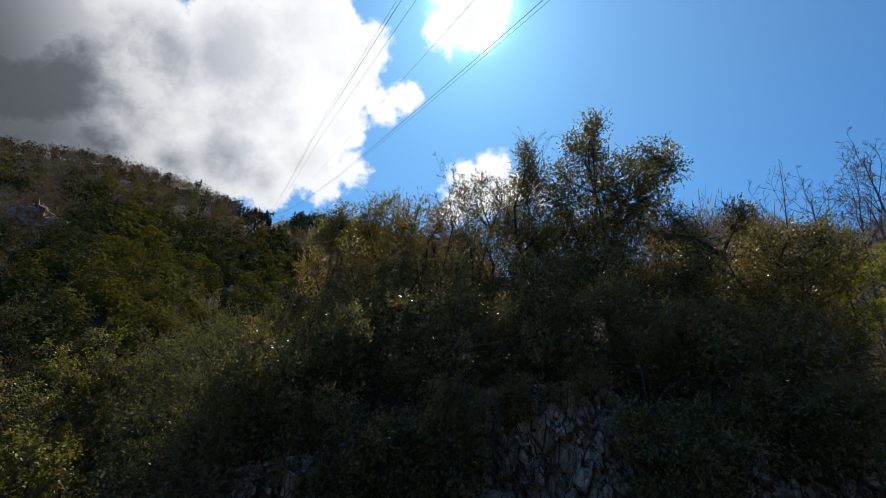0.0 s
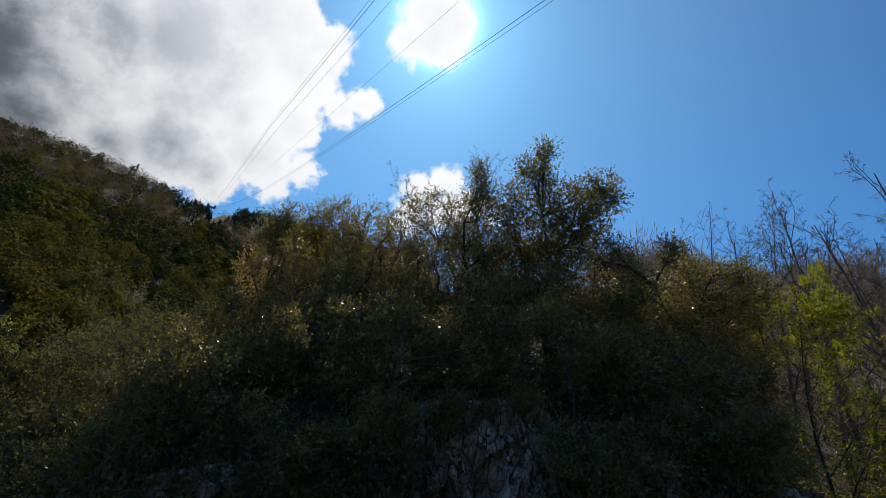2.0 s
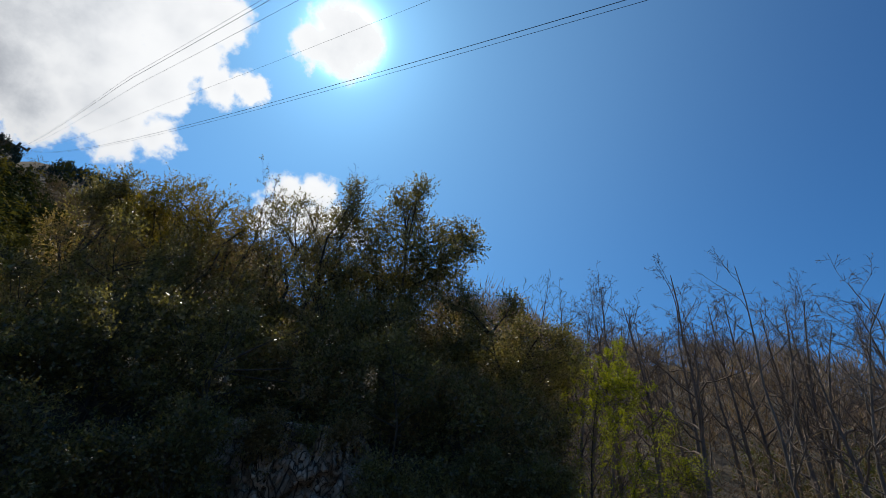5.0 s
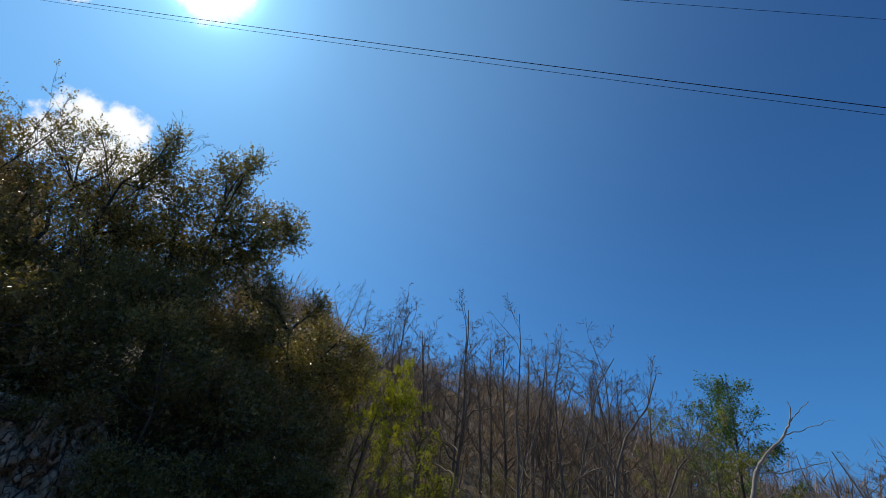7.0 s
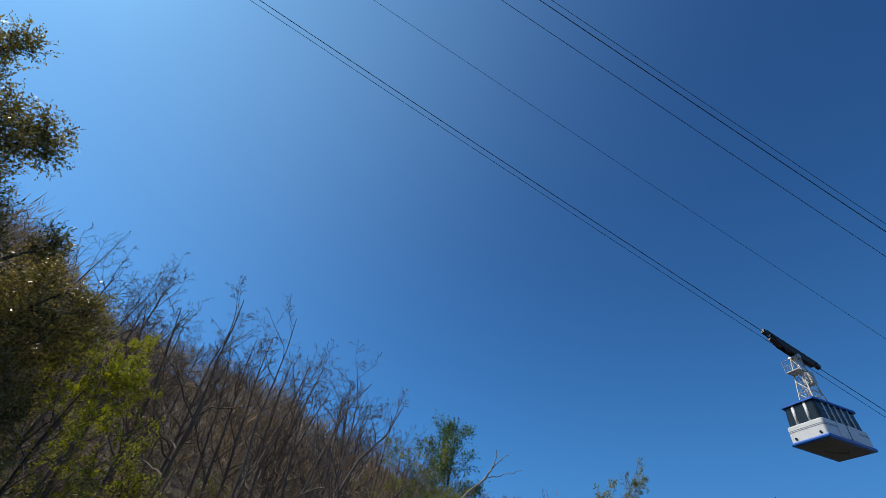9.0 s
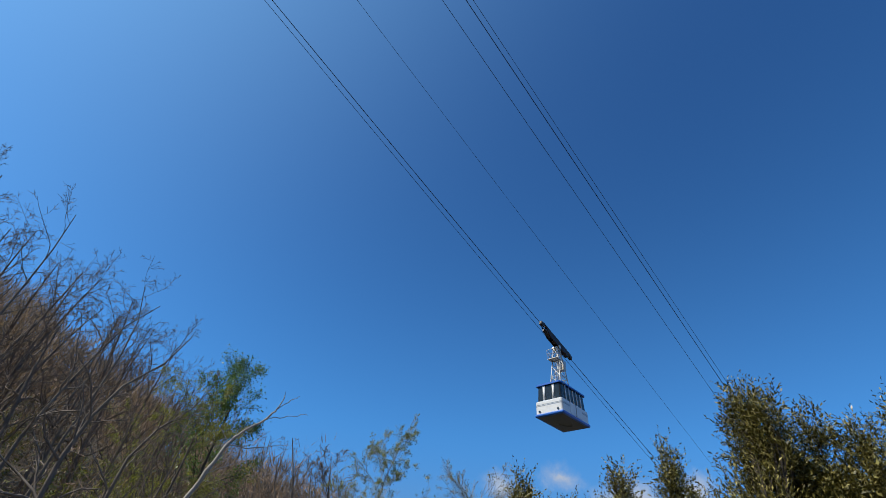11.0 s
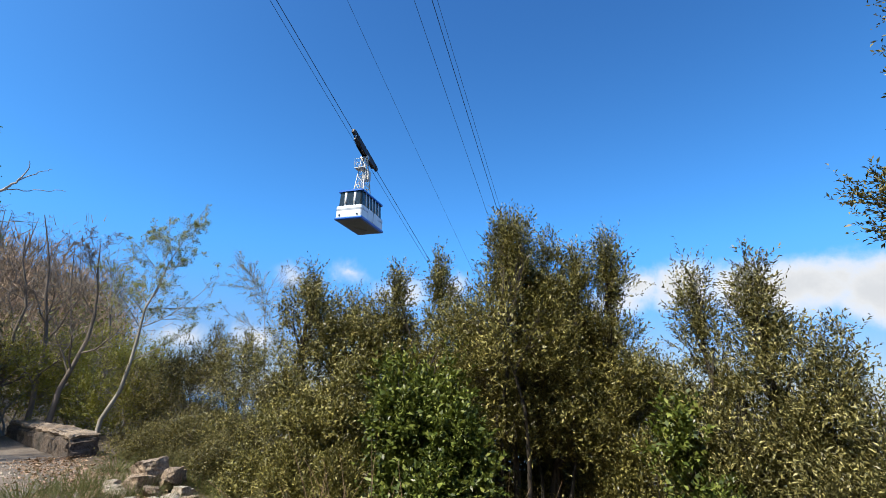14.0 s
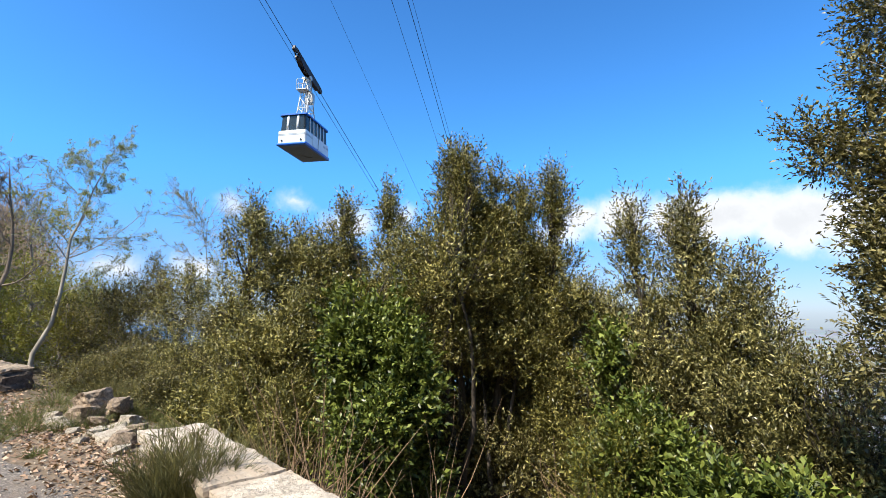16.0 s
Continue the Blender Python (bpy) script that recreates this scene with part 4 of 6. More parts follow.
CROWN_PLAN = [(16, 0.15, 0.97, 48, 0.45, 0.45, 6, 0.09, 0.05), (8, 0.15, 1.0, 42, 0.5, 0.5, 4, 0.12, 0.04), (6, 0.1, 1.0, 42, 0.5, 0.55, 3, 0.14, 0.03)]
build_bank()


def build_valley_edge():
    for k, (az, r, el, mat, n) in enumerate(((-31.4, 16.0, 6.0, "yellow_low", 6000), (-35.4, 17.0, 5.1, "yellow_low", 5000), (-39.5, 15.0, 4.8, "dusty", 6000), (-27.9, 15.0, 6.2, "dusty", 6000), (-33.4, 21.0, 8.4, "yellow_low", 5000),
                                             (-43.0, 18.0, 5.0, "yellow_low", 5000), (-26.3, 19.0, 10.7, "dusty", 6000), (-30.0, 12.5, 0.3, "dusty", 4500), (-37.0, 12.5, -0.1, "yellow_low", 4500))):
        p = stand(az, r)
        deciduous(460 + k, "yellow-green budding shrub at the valley edge" if mat != "dusty" else "greyish half-leafed shrub at the valley edge", "shrub", p, rise_to(r, el) - p.z, 0.06, SHRUB_PLAN, mat, n,
                  0.085, 0.65, "bark", group="shrubs at the valley edge", name="valley_shrub", bend=0.08, clump=1.4)


build_valley_edge()


def build_bare_wood():
    rng = np.random.default_rng(7)
    kinds = []
    for i in range(7):
        t = deciduous(300 + i, "leafless grey-brown chestnut tree on the slope", "tree", (0, 0, -500), rng.uniform(11, 13), rng.uniform(0.10, 0.14), WOOD_PLAN,
                      bark="bark_wood", group="bare trees on the slope", name="bare_tree", lean=(rng.uniform(-0.03, 0.03), rng.uniform(-0.03, 0.03)), bend=0.05, thinnest=0.007)
        kinds.append(t)
    far = []
    for i in range(4):
        far.append(deciduous(320 + i, "leafless grey-brown chestnut tree on the slope", "tree", (0, 0, -500), rng.uniform(11, 13), rng.uniform(0.10, 0.14), FAR_WOOD_PLAN,
                             bark="bark_wood", group="bare trees on the slope", name="bare_tree", lean=(rng.uniform(-0.05, 0.05), rng.uniform(-0.05, 0.05)), bend=0.085, thinnest=0.012, sides=(5, 3, 3, 3)))
    used = set()
    spots = [(43.5, 27), (45.0, 31), (41.5, 33)]
    for k in range(96):
        az = 44 + 53 * ((k * 0.618) % 1.0) + rng.uniform(-1, 1)
        r = rng.uniform(24, 33) if k < 40 else rng.uniform(33, 62)
        spots.append((az, r))
    for k, (az, r) in enumerate(spots):
        p = polar(az, r)
        p.z = ground_z(p)
        want = np.interp(az, [30, 39, 46, 55, 61, 70, 75, 80, 88, 98], [28.5, 26, 26, 27.8, 28.6, 26.4, 23, 20.0, 15, 13])
        tip = 1.6 + r * math.tan(radians(want + rng.uniform(-2.2, 1.2)))
        s = max(0.42, min(1.25, (tip - p.z) / 12.6)) if r < 34 else rng.uniform(0.5, 0.68)
        m = Matrix.LocRotScale(p, Euler((rng.uniform(-0.035, 0.035), rng.uniform(-0.035, 0.035), rng.uniform(0, 6.28))), None)
        src = kinds[k % 7] if r < 34 else far[k % 4]
        ob = copy_thing(src, m) if src.name in used else src
        used.add(src.name)
        ob.matrix_basis = m
        ob.scale = (s, s, s)


build_bare_wood()


def crowns(rng, g, x, y, z, hgt, wid, per, size, slim, cone=False, upright=0.0):
    """Many small sprays in the shape of crowns."""
    n = len(x)
    if n == 0:
        return
    u = unit(rng.normal(0, 1, (n, per, 3)))
    off = u * rng.uniform(0.35, 1.0, (n, per, 1)) ** 0.35
    lumps = unit(rng.normal(0, 1, (n, 5, 3)))
    pull = lumps[np.arange(n)[:, None], rng.integers(0, 5, (n, per))]
    off = off * 0.62 + pull * 0.42
    if cone:
        off[..., :2] *= np.clip(1.1 - (off[..., 2:3] + 1) / 2, 0.08, 1)
    c = np.stack([x, y, z + hgt * 0.52], -1)[:, None] + off * np.stack([wid, wid, hgt * 0.5], -1)[:, None]
    c = c.reshape(-1, 3)
    m = len(c)
    way = unit(u.reshape(-1, 3) * 0.6 + rng.normal(0, 0.7, (m, 3)) + [0, 0, upright])
    nrm = unit(u.reshape(-1, 3) + rng.normal(0, 0.3, (m, 3)) + [0, 0, 0.4])
    if upright < 0.1:
        way = unit(np.cross(nrm, rng.normal(0, 1, (m, 3))))
    ln = size * rng.uniform(0.5, 1.4, m)
    slips(g, c, way, nrm, ln * 1.15, ln * slim * 1.1)


def build_far_woods():
    """Forest on the mountain across the valley and on the crest, by kinds."""
    rng = np.random.default_rng(11)
    n = 4300
    az = rng.uniform(-56, -6, n)
    r = np.sqrt(rng.uniform(26 ** 2, 292 ** 2, n))
    keep = ~((az > -25) & (r < 45)) & ~((az > -9) & (r < 105)) & ~((az > -22.2) & (az < -18.2) & (r > 238) & (az < -18.9) & (az > -21.4))
    az, r = az[keep], r[keep]
    x, y = r * np.sin(np.radians(az)), r * np.cos(np.radians(az))
    z = height(x, y)
    patch = np.sin(x * 0.05 + 1) * np.sin(y * 0.045) + 0.7 * np.sin(x * 0.11 + y * 0.09) + rng.normal(0, 0.4, len(x))
    frac = np.clip(r / 270, 0, 1)
    kind = np.where(patch > 0.35, 1, 0)
    kind = np.where(patch < -0.75, 2, kind)
    kind = np.where((frac > 0.62) & (rng.uniform(0, 1, len(x)) < 0.85 * smoothstep(frac, 0.6, 0.78)) & (az < -23), 2, kind)
    # a row of conifers along the crest beside the pylon
    more = rng.uniform(-25.5, -11.5, 300)
    more_r = rng.uniform(244, 288, 300)
    ok = ~((more > -21.4) & (more < -18.9))
    kind = np.where((frac > 0.80) & (az > -25.5) & (rng.uniform(0, 1, len(x)) < 0.9), 3, kind)
    az, r, kind = np.append(az, more[ok]), np.append(r, more_r[ok]), np.append(kind, np.full(ok.sum(), 3))
    x, y = r * np.sin(np.radians(az)), r * np.cos(np.radians(az))
    z = height(x, y)
    for k, (name, mat, label) in enumerate((("evergreen_woods", "wood_green", "dark green evergreen woods on the far mountainside"),
                                            ("spring_woods", "wood_yellow", "yellow-green budding woods on the far mountainside"),
                                            ("bare_woods", "wood_bare", "brown leafless woods along the mountain crest"),
                                            ("conifer_woods", "conifer", "dark green conifers on the far crest, blue haze painted into their colour"))):
        g = Geo()
        for lo, hi, per, size in ((0, 75, 800, 0.25), (75, 140, 260, 0.50), (140, 400, 60 if k == 3 else 75, 0.85 if k == 2 else 1.0)):
            sel = np.where((kind == k) & (r >= lo) & (r < hi))[0]
            hgt = rng.uniform(4.2, 8.2, len(sel)) * (0.75 if k == 3 else 1.0)
            wid = hgt * rng.uniform(0.34, 0.55, len(sel)) * (0.5 if k == 3 else 1.0)
            crowns(rng, g, x[sel], y[sel], z[sel], hgt, wid, per, size * (0.45 if k == 3 else 1.0), 0.75 if k != 2 else 0.22, k == 3, 0.8 if k == 2 else 0.0)
        tagged(new(name, g.mesh(name, M[mat])), label, "woods", kind="stuff")
    # the wooded slope behind the bare trees
    g, g2 = Geo(), Geo()
    n = 640
    az = rng.uniform(28, 103, n)
    r = np.sqrt(rng.uniform(36 ** 2, 108 ** 2, n))
    x, y = r * np.sin(np.radians(az)), r * np.cos(np.radians(az))
    hgt = rng.uniform(5.0, 8.5, n)
    crowns(rng, g, x, y, height(x, y), hgt, hgt * 0.36, 120, 1.3, 0.055, False, 1.4)
    tagged(new("bare_thicket", g.mesh("bare_thicket", M["under_brown"])), "brown leafless thicket covering the slope behind the trees", "thicket", kind="stuff")
    n = 300
    az = rng.uniform(44, 104, n)
    r = rng.uniform(21, 44, n)
    x, y = r * np.sin(np.radians(az)), r * np.cos(np.radians(az))
    hgt = rng.uniform(1.2, 3.6, n) * np.interp(az, [44, 60, 80, 92, 104], [1.0, 1.0, 1.1, 1.5, 1.7])
    for mat, name, label, lo, hi, slim in (("under_green", "green_underwood", "yellow-green budding underwood beneath the bare trees", 0, 120, 0.6),
                                           ("under_brown", "brown_underwood", "tangled brown underwood beneath the bare trees", 120, 300, 0.045)):
        g = Geo()
        s = slice(lo, hi)
        crowns(rng, g, x[s], y[s], height(x[s], y[s]), hgt[s] * (1.0 if slim > 0.5 else 1.5), hgt[s] * 0.5, 240 if slim > 0.5 else 150, 0.16 if slim > 0.5 else 0.55, slim, False, 0.0 if slim > 0.5 else 0.7)
        tagged(new(name, g.mesh(name, M[mat])), label, "underwood", kind="stuff")


build_far_woods()


def build_single_trees():
    # spring maple at the foot of the bank
    p = stand(47.4, 15.2)
    deciduous(401, "bright yellow-green spring maple beside the bushy bank", "tree", p, 0, 0.05, MAPLE_PLAN, "maple", 30000, 0.050, 0.7, "bark_dark",
              name="maple_tree", clump=1.1, spine=bent(p, 15.2, ((47.0, 8.0), (47.3, 12.0), (47.9, 16.0), (48.5, 19.6))))
    p = stand(53.5, 19.0)
    deciduous(402, "smaller yellow-green maple among the bare trees", "tree", p, rise_to(19, 11.0) - p.z, 0.05, LAYER_PLAN, "maple", 3500, 0.06, 0.75, "bark_dark", name="maple_tree", clump=1.6)
    # fresh green tree and paler neighbour on the slope
    p = stand(86.6, 19.0)
    deciduous(403, "fresh green young tree with a pointed crown", "tree", p, 0, 0.09, CONE_PLAN, "green_leaf", 9500, 0.075, 0.6, "bark_dark", name="green_tree", clump=3.0,
              spine=bent(p, 19.0, ((86.8, 6.0), (87.2, 12.0), (87.7, 17.0), (88.0, 21.4))))
    p = stand(82.5, 21.0)
    deciduous(404, "pale green budding tree on the slope", "tree", p, rise_to(21, 17.5) - p.z, 0.08, CROWN_PLAN, "birch_leaf", 9000, 0.055, 0.6, "bark", name="budding_tree", clump=1.5)
    p = stand(84.8, 16.0)
    deciduous(407, "pale green budding tree on the slope", "tree", p, rise_to(16, 15.5) - p.z, 0.07, CROWN_PLAN, "birch_leaf", 9500, 0.05, 0.6, "bark", name="budding_tree", clump=1.5)
    # thin pale trees by the end of the parapet
    p = stand(102.7, 14.5)
    deciduous(405, "slender pale-barked birch leaning, small yellowish leaves", "tree", p, 0, 0.058, BIRCH_PLAN, "birch_leaf", 10000, 0.042, 0.6, "bark_pale", name="birch_tree", clump=1.6,
              spine=bent(p, 14.5, ((102.8, -5.0), (104.1, -0.4), (104.6, 3.0), (104.9, 6.7), (105.6, 9.7), (106.9, 14.2))))
    p = stand(117.9, 14.0)
    deciduous(406, "very thin sapling with sparse pale leaves", "tree", p, 0, 0.03, BIRCH_PLAN, "birch_leaf", 2600, 0.04, 0.5, "bark_pale", name="sapling", clump=1.2,
              spine=bent(p, 14.0, ((117.9, -8.6), (117.8, -2.8), (116.6, 5.5), (116.4, 9.5), (117.4, 12.0))))
    # bare trees round the birch, then the crooked ones that lean out over the slope
    for k, (az, r, thick, bends) in enumerate(((98.9, 15.5, 0.075, ((99.1, -4.2), (99.4, -0.1), (100.4, 2.4), (100.6, 6.3), (100.3, 9.4), (99.8, 12.6))),
                                               (97.6, 16.5, 0.07, ((97.6, -1.0), (97.3, 4.0), (96.4, 8.0), (96.4, 10.3), (95.0, 14.5))), (95.0, 17.0, 0.07, ((95.2, 2.0), (95.6, 6.8), (94.4, 9.6), (94.1, 12.4))),
                                               (99.5, 21.0, 0.07, ((99.4, 2.0), (98.4, 8.0), (97.8, 12.4))), (102.6, 22.0, 0.07, ((102.4, 2.0), (101.8, 7.0), (102.4, 11.0))))):
        p = stand(az, r)
        deciduous(410 + k, "leafless dark-twigged tree near the broken parapet", "tree", p, 0, thick, STUB_PLAN, bark="bark_stub", name="bare_tree", group="bare trees by the parapet", thinnest=0.005, spine=bent(p, r, bends))
    for k, (az, r, thick, bends) in enumerate(CROOKED):
        p = stand(az, r)
        deciduous(420 + k, "grey-brown leafless tree leaning over the slope", "tree", p, 0, thick * 0.8, CROOKED_PLAN, bark="bark_stub", name="bare_tree", group="bare trees by the parapet", thinnest=0.004, spine=bent(p, r, bends))
    # saplings poking out of the bank
    for k, (az, r, el) in enumerate(((-0.3, 14.5, 34.6), (3.0, 14.6, 35.0), (10.4, 14.8, 37.2), (38.6, 15.0, 32.4))):
        p = stand(az, r)
        deciduous(430 + k, "thin leafless sapling rising out of the bank", "tree", p, rise_to(r, el) - p.z, 0.04, SAPLING_PLAN, bark="bark_dark", name="bare_sapling", group="saplings in the bank",
                  thinnest=0.004, leaf="yellow" if k < 2 else None, count=350, size=0.07)


build_single_trees()


def build_dead_tree():
    """Bleached dead trunk leaning over the slope, with forked bare limbs."""
    r = 12.5
    at = lambda az, el, q=r: np.array([*polar(az - 0.15, q).xy, rise_to(q, el - 0.35)])
    ob = thing("dead_tree", "bleached leaning dead tree with forked bare limbs", "tree")
    rng = np.random.default_rng(5)

    def line(name, pts, r0, r1, sides=7):
        pts = np.array(pts)
        t = np.linspace(0, len(pts) - 1, 4 * len(pts))
        p = np.stack([np.interp(t, np.arange(len(pts)), pts[:, i]) for i in range(3)], -1)
        p[1:-1] += rng.normal(0, 0.012, (len(p) - 2, 3))
        g = Geo()
        tubes(g, p[None], np.linspace(r0, r1, len(p))[None] * 0.85, sides)
        part(name, g, M["bark_dead"], ob)

    foot = polar(82.6, r)
    line("trunk", [np.array([foot.x, foot.y, ground_z(foot) - 0.3]), at(84.9, 4.1), at(86.2, 6.8), at(87.7, 10.6), at(88.8, 13.4)], 0.065, 0.051)
    line("limb", [at(88.8, 13.4), at(90.1, 14.9), at(91.9, 16.4), at(92.6, 17.4)], 0.040, 0.024)
    line("limb", [at(92.6, 17.4), at(93.1, 18.6), at(93.0, 19.4)], 0.018, 0.007)
    line("limb", [at(92.6, 17.4), at(93.8, 18.5), at(94.8, 19.2)], 0.015, 0.005)
    line("limb", [at(91.9, 16.4), at(94.2, 16.9), at(96.2, 17.4)], 0.014, 0.005)
    line("limb", [at(88.9, 13.2), at(91.0, 13.2), at(94.0, 13.9), at(95.0, 14.1)], 0.018, 0.004)
    line("limb", [at(88.8, 13.3), at(88.2, 14.0), at(87.5, 14.6)], 0.015, 0.007)
    line("limb", [at(87.3, 10.0), at(89.6, 11.4), at(91.2, 12.2)], 0.018, 0.006)
    line("limb", [at(85.6, 5.6), at(88.3, 5.8), at(91.0, 7.0), at(93.2, 8.0)], 0.018, 0.004)


build_dead_tree()

# trees and shrubs by the parapet: bearing, distance, elevation of top, width, leaf, leaf length, sprays
VERGE = [
    (121.6, 9.0, 12.6, 1.8, "olive", 0.06, 565), (127.5, 9.5, 12.2, 2.3, "olive", 0.06, 565), (131.9, 8.6, 14.0, 1.3, "olive", 0.06, 456), (136.8, 8.6, 14.0, 1.3, "olive", 0.06, 456),
    (134.5, 8.4, 9.0, 1.7, "olive", 0.06, 456),
    (145.4, 6.4, 18.2, 1.95, "olive", 0.062, 978), (148.6, 6.7, 15.4, 1.7, "olive", 0.06, 620), (151.5, 6.6, 16.2, 1.8, "olive", 0.06, 761), (157.6, 6.6, 14.6, 1.25, "olive", 0.06, 565), 
    (158.5, 7.6, 6.0, 2.0, "holm", 0.07, 320),
    (161.5, 6.8, 4.5, 1.3, "olive", 0.06, 420), (160.5, 6.2, -4.0, 1.1, "olive", 0.06, 330), (165.9, 6.0, 12.0, 1.15, "pale", 0.06, 358), (171.4, 5.8, 12.0, 1.25, "pale", 0.06, 467), (168.8, 5.8, 2.5, 1.15, "pale", 0.06, 480), (175.0, 5.5, 3.0, 0.9, "pale", 0.06, 467),
    (182.3, 5.2, -1.0, 1.4, "pale", 0.06, 565), (176.5, 5.4, -4.0, 1.3, "pale", 0.06, 489),
    (165.5, 5.0, -10.5, 0.85, "laurel", 0.085, 300), (163.5, 5.6, -1.0, 0.5, "laurel", 0.085, 110), (137.0, 6.0, 7.5, 0.8, "laurel", 0.085, 300), (133.0, 5.8, 5.5, 0.8, "laurel", 0.085, 391), (138.5, 5.5, -2.0, 0.85, "laurel", 0.085, 456), (135.5, 5.3, -5.5, 0.85, "laurel", 0.085, 326), 
    (176.5, 4.2, -15.0, 1.1, "laurel", 0.085, 420), (163.5, 4.8, -10.5, 0.9, "yellowing", 0.06, 260), (150.0, 8.2, 3.0, 2.4, "holm", 0.07, 320),
    (126.5, 7.4, 3.5, 1.3, "olive", 0.06, 456), (122.0, 7.6, 0.5, 1.2, "olive", 0.06, 391), (143.0, 7.8, 4.0, 2.0, "holm", 0.07, 320),
    (124.6, 9.4, 11.4, 2.0, "olive", 0.06, 420), (129.6, 9.0, 12.0, 1.8, "olive", 0.06, 420), (139.6, 7.8, 12.0, 1.3, "olive", 0.06, 450),
    (113.5, 9.5, -6.0, 1.3, "thicket", 0.046, 445), (118.5, 8.2, -7.0, 1.2, "olive", 0.06, 330), (122.5, 7.0, -6.5, 1.1, "olive", 0.06, 330), (126.0, 6.2, -7.0, 1.0, "olive", 0.06, 300), (107.5, 12.0, -4.5, 1.6, "thicket", 0.049, 405),
    (180.5, 5.6, -7.0, 1.2, "pale", 0.06, 300), (186.5, 5.4, -8.0, 1.4, "pale", 0.06, 300),
    (140.0, 9.6, 4.0, 2.6, "holm", 0.09, 230), (147.0, 10.2, 4.0, 2.8, "holm", 0.09, 230), (154.0, 10.2, 4.0, 2.8, "holm", 0.09, 230), (161.0, 9.8, 3.0, 2.6, "holm", 0.09, 230), (168.0, 9.0, 0.0, 2.2, "holm", 0.09, 200),
    (146.0, 8.2, -6.0, 1.8, "holm", 0.08, 200), (151.5, 8.2, -6.0, 1.8, "holm", 0.08, 200), (141.0, 7.4, -6.0, 1.6, "holm", 0.08, 200), (157.0, 7.8, -6.0, 1.6, "holm", 0.08, 200),
    (144.5, 7.2, -2.0, 1.3, "holm", 0.07, 260), (148.5, 7.4, -1.0, 1.3, "holm", 0.07, 260), (152.5, 7.2, -1.0, 1.3, "holm", 0.07, 260), (147.0, 6.6, -9.0, 1.1, "holm", 0.07, 220), (151.0, 6.6, -9.0, 1.1, "holm", 0.07, 220), (155.0, 6.8, -8.0, 1.1, "holm", 0.07, 220),
    # thicket past the broken parapet
    (104.5, 16.0, 4.0, 3.0, "budding", 0.065, 453), (108.5, 15.0, 3.0, 2.6, "thicket", 0.061, 453), (111.8, 14.5, 6.2, 2.5, "thicket", 0.061, 560), (115.0, 13.5, 6.0, 2.0, "olive", 0.057, 453),
    (118.8, 12.0, 1.5, 1.8, "thicket", 0.057, 453), (100.5, 18.0, 5.5, 3.2, "budding", 0.065, 453), (96.5, 17.0, 5.0, 2.8, "budding", 0.065, 453), (92.0, 16.0, 6.5, 2.8, "thicket", 0.065, 453),
    (87.5, 16.5, 9.0, 3.2, "thicket", 0.065, 453), (106.5, 18.5, 4.5, 2.6, "budding", 0.065, 453), (83.0, 17.5, 8.5, 3.2, "budding", 0.065, 410), (110.5, 11.5, -3.5, 1.7, "thicket", 0.057, 388), (116.0, 10.5, -2.5, 1.6, "olive", 0.053, 410),
]
VERGE_WORDS = {"holm": ("evergreen_oak", "tree", "evergreen oak beyond the parapet, shade painted into its dark leaves"), "olive": ("evergreen_oak", "tree", "olive green evergreen oak with upright leafy shoots"),
               "pale": ("evergreen_oak", "tree", "slim evergreen oak with pale leaf undersides"), "laurel": ("laurel_shrub", "shrub", "glossy bright green laurel shrub beside the parapet"),
               "yellowing": ("evergreen_shrub", "shrub", "low evergreen shrub with some yellow leaves"), "thicket": ("thicket_shrub", "shrub", "tangled olive green shrub past the broken parapet"),
               "budding": ("budding_shrub", "shrub", "yellow-green budding shrub on the slope")}
VERGE_SPIRES = {145.4: [(-0.05, 0.1, 0.42, 0.75), (0.25, -0.2, 0.12, 0.6), (-0.35, 0.2, 0.0, 0.5)], 151.5: [(0.1, 0.1, 0.12, 0.55), (-0.3, 0, 0.05, 0.5)], 157.6: [(0, 0, 0.32, 0.6)],
                165.9: [(0, 0, 0.06, 0.5)], 171.4: [(0, 0, 0.08, 0.5)], 175.0: [(-0.2, 0, 0.25, 0.7), (0.2, 0, 0.05, 0.5)],
                121.6: [(-0.2, 0.1, 0.08, 0.5), (0.25, -0.1, 0.1, 0.5)], 131.9: [(0, 0, 0.12, 0.5)], 136.8: [(0, 0, 0.12, 0.5)], 182.3: [(0.3, 0, 0.3, 0.6)]}


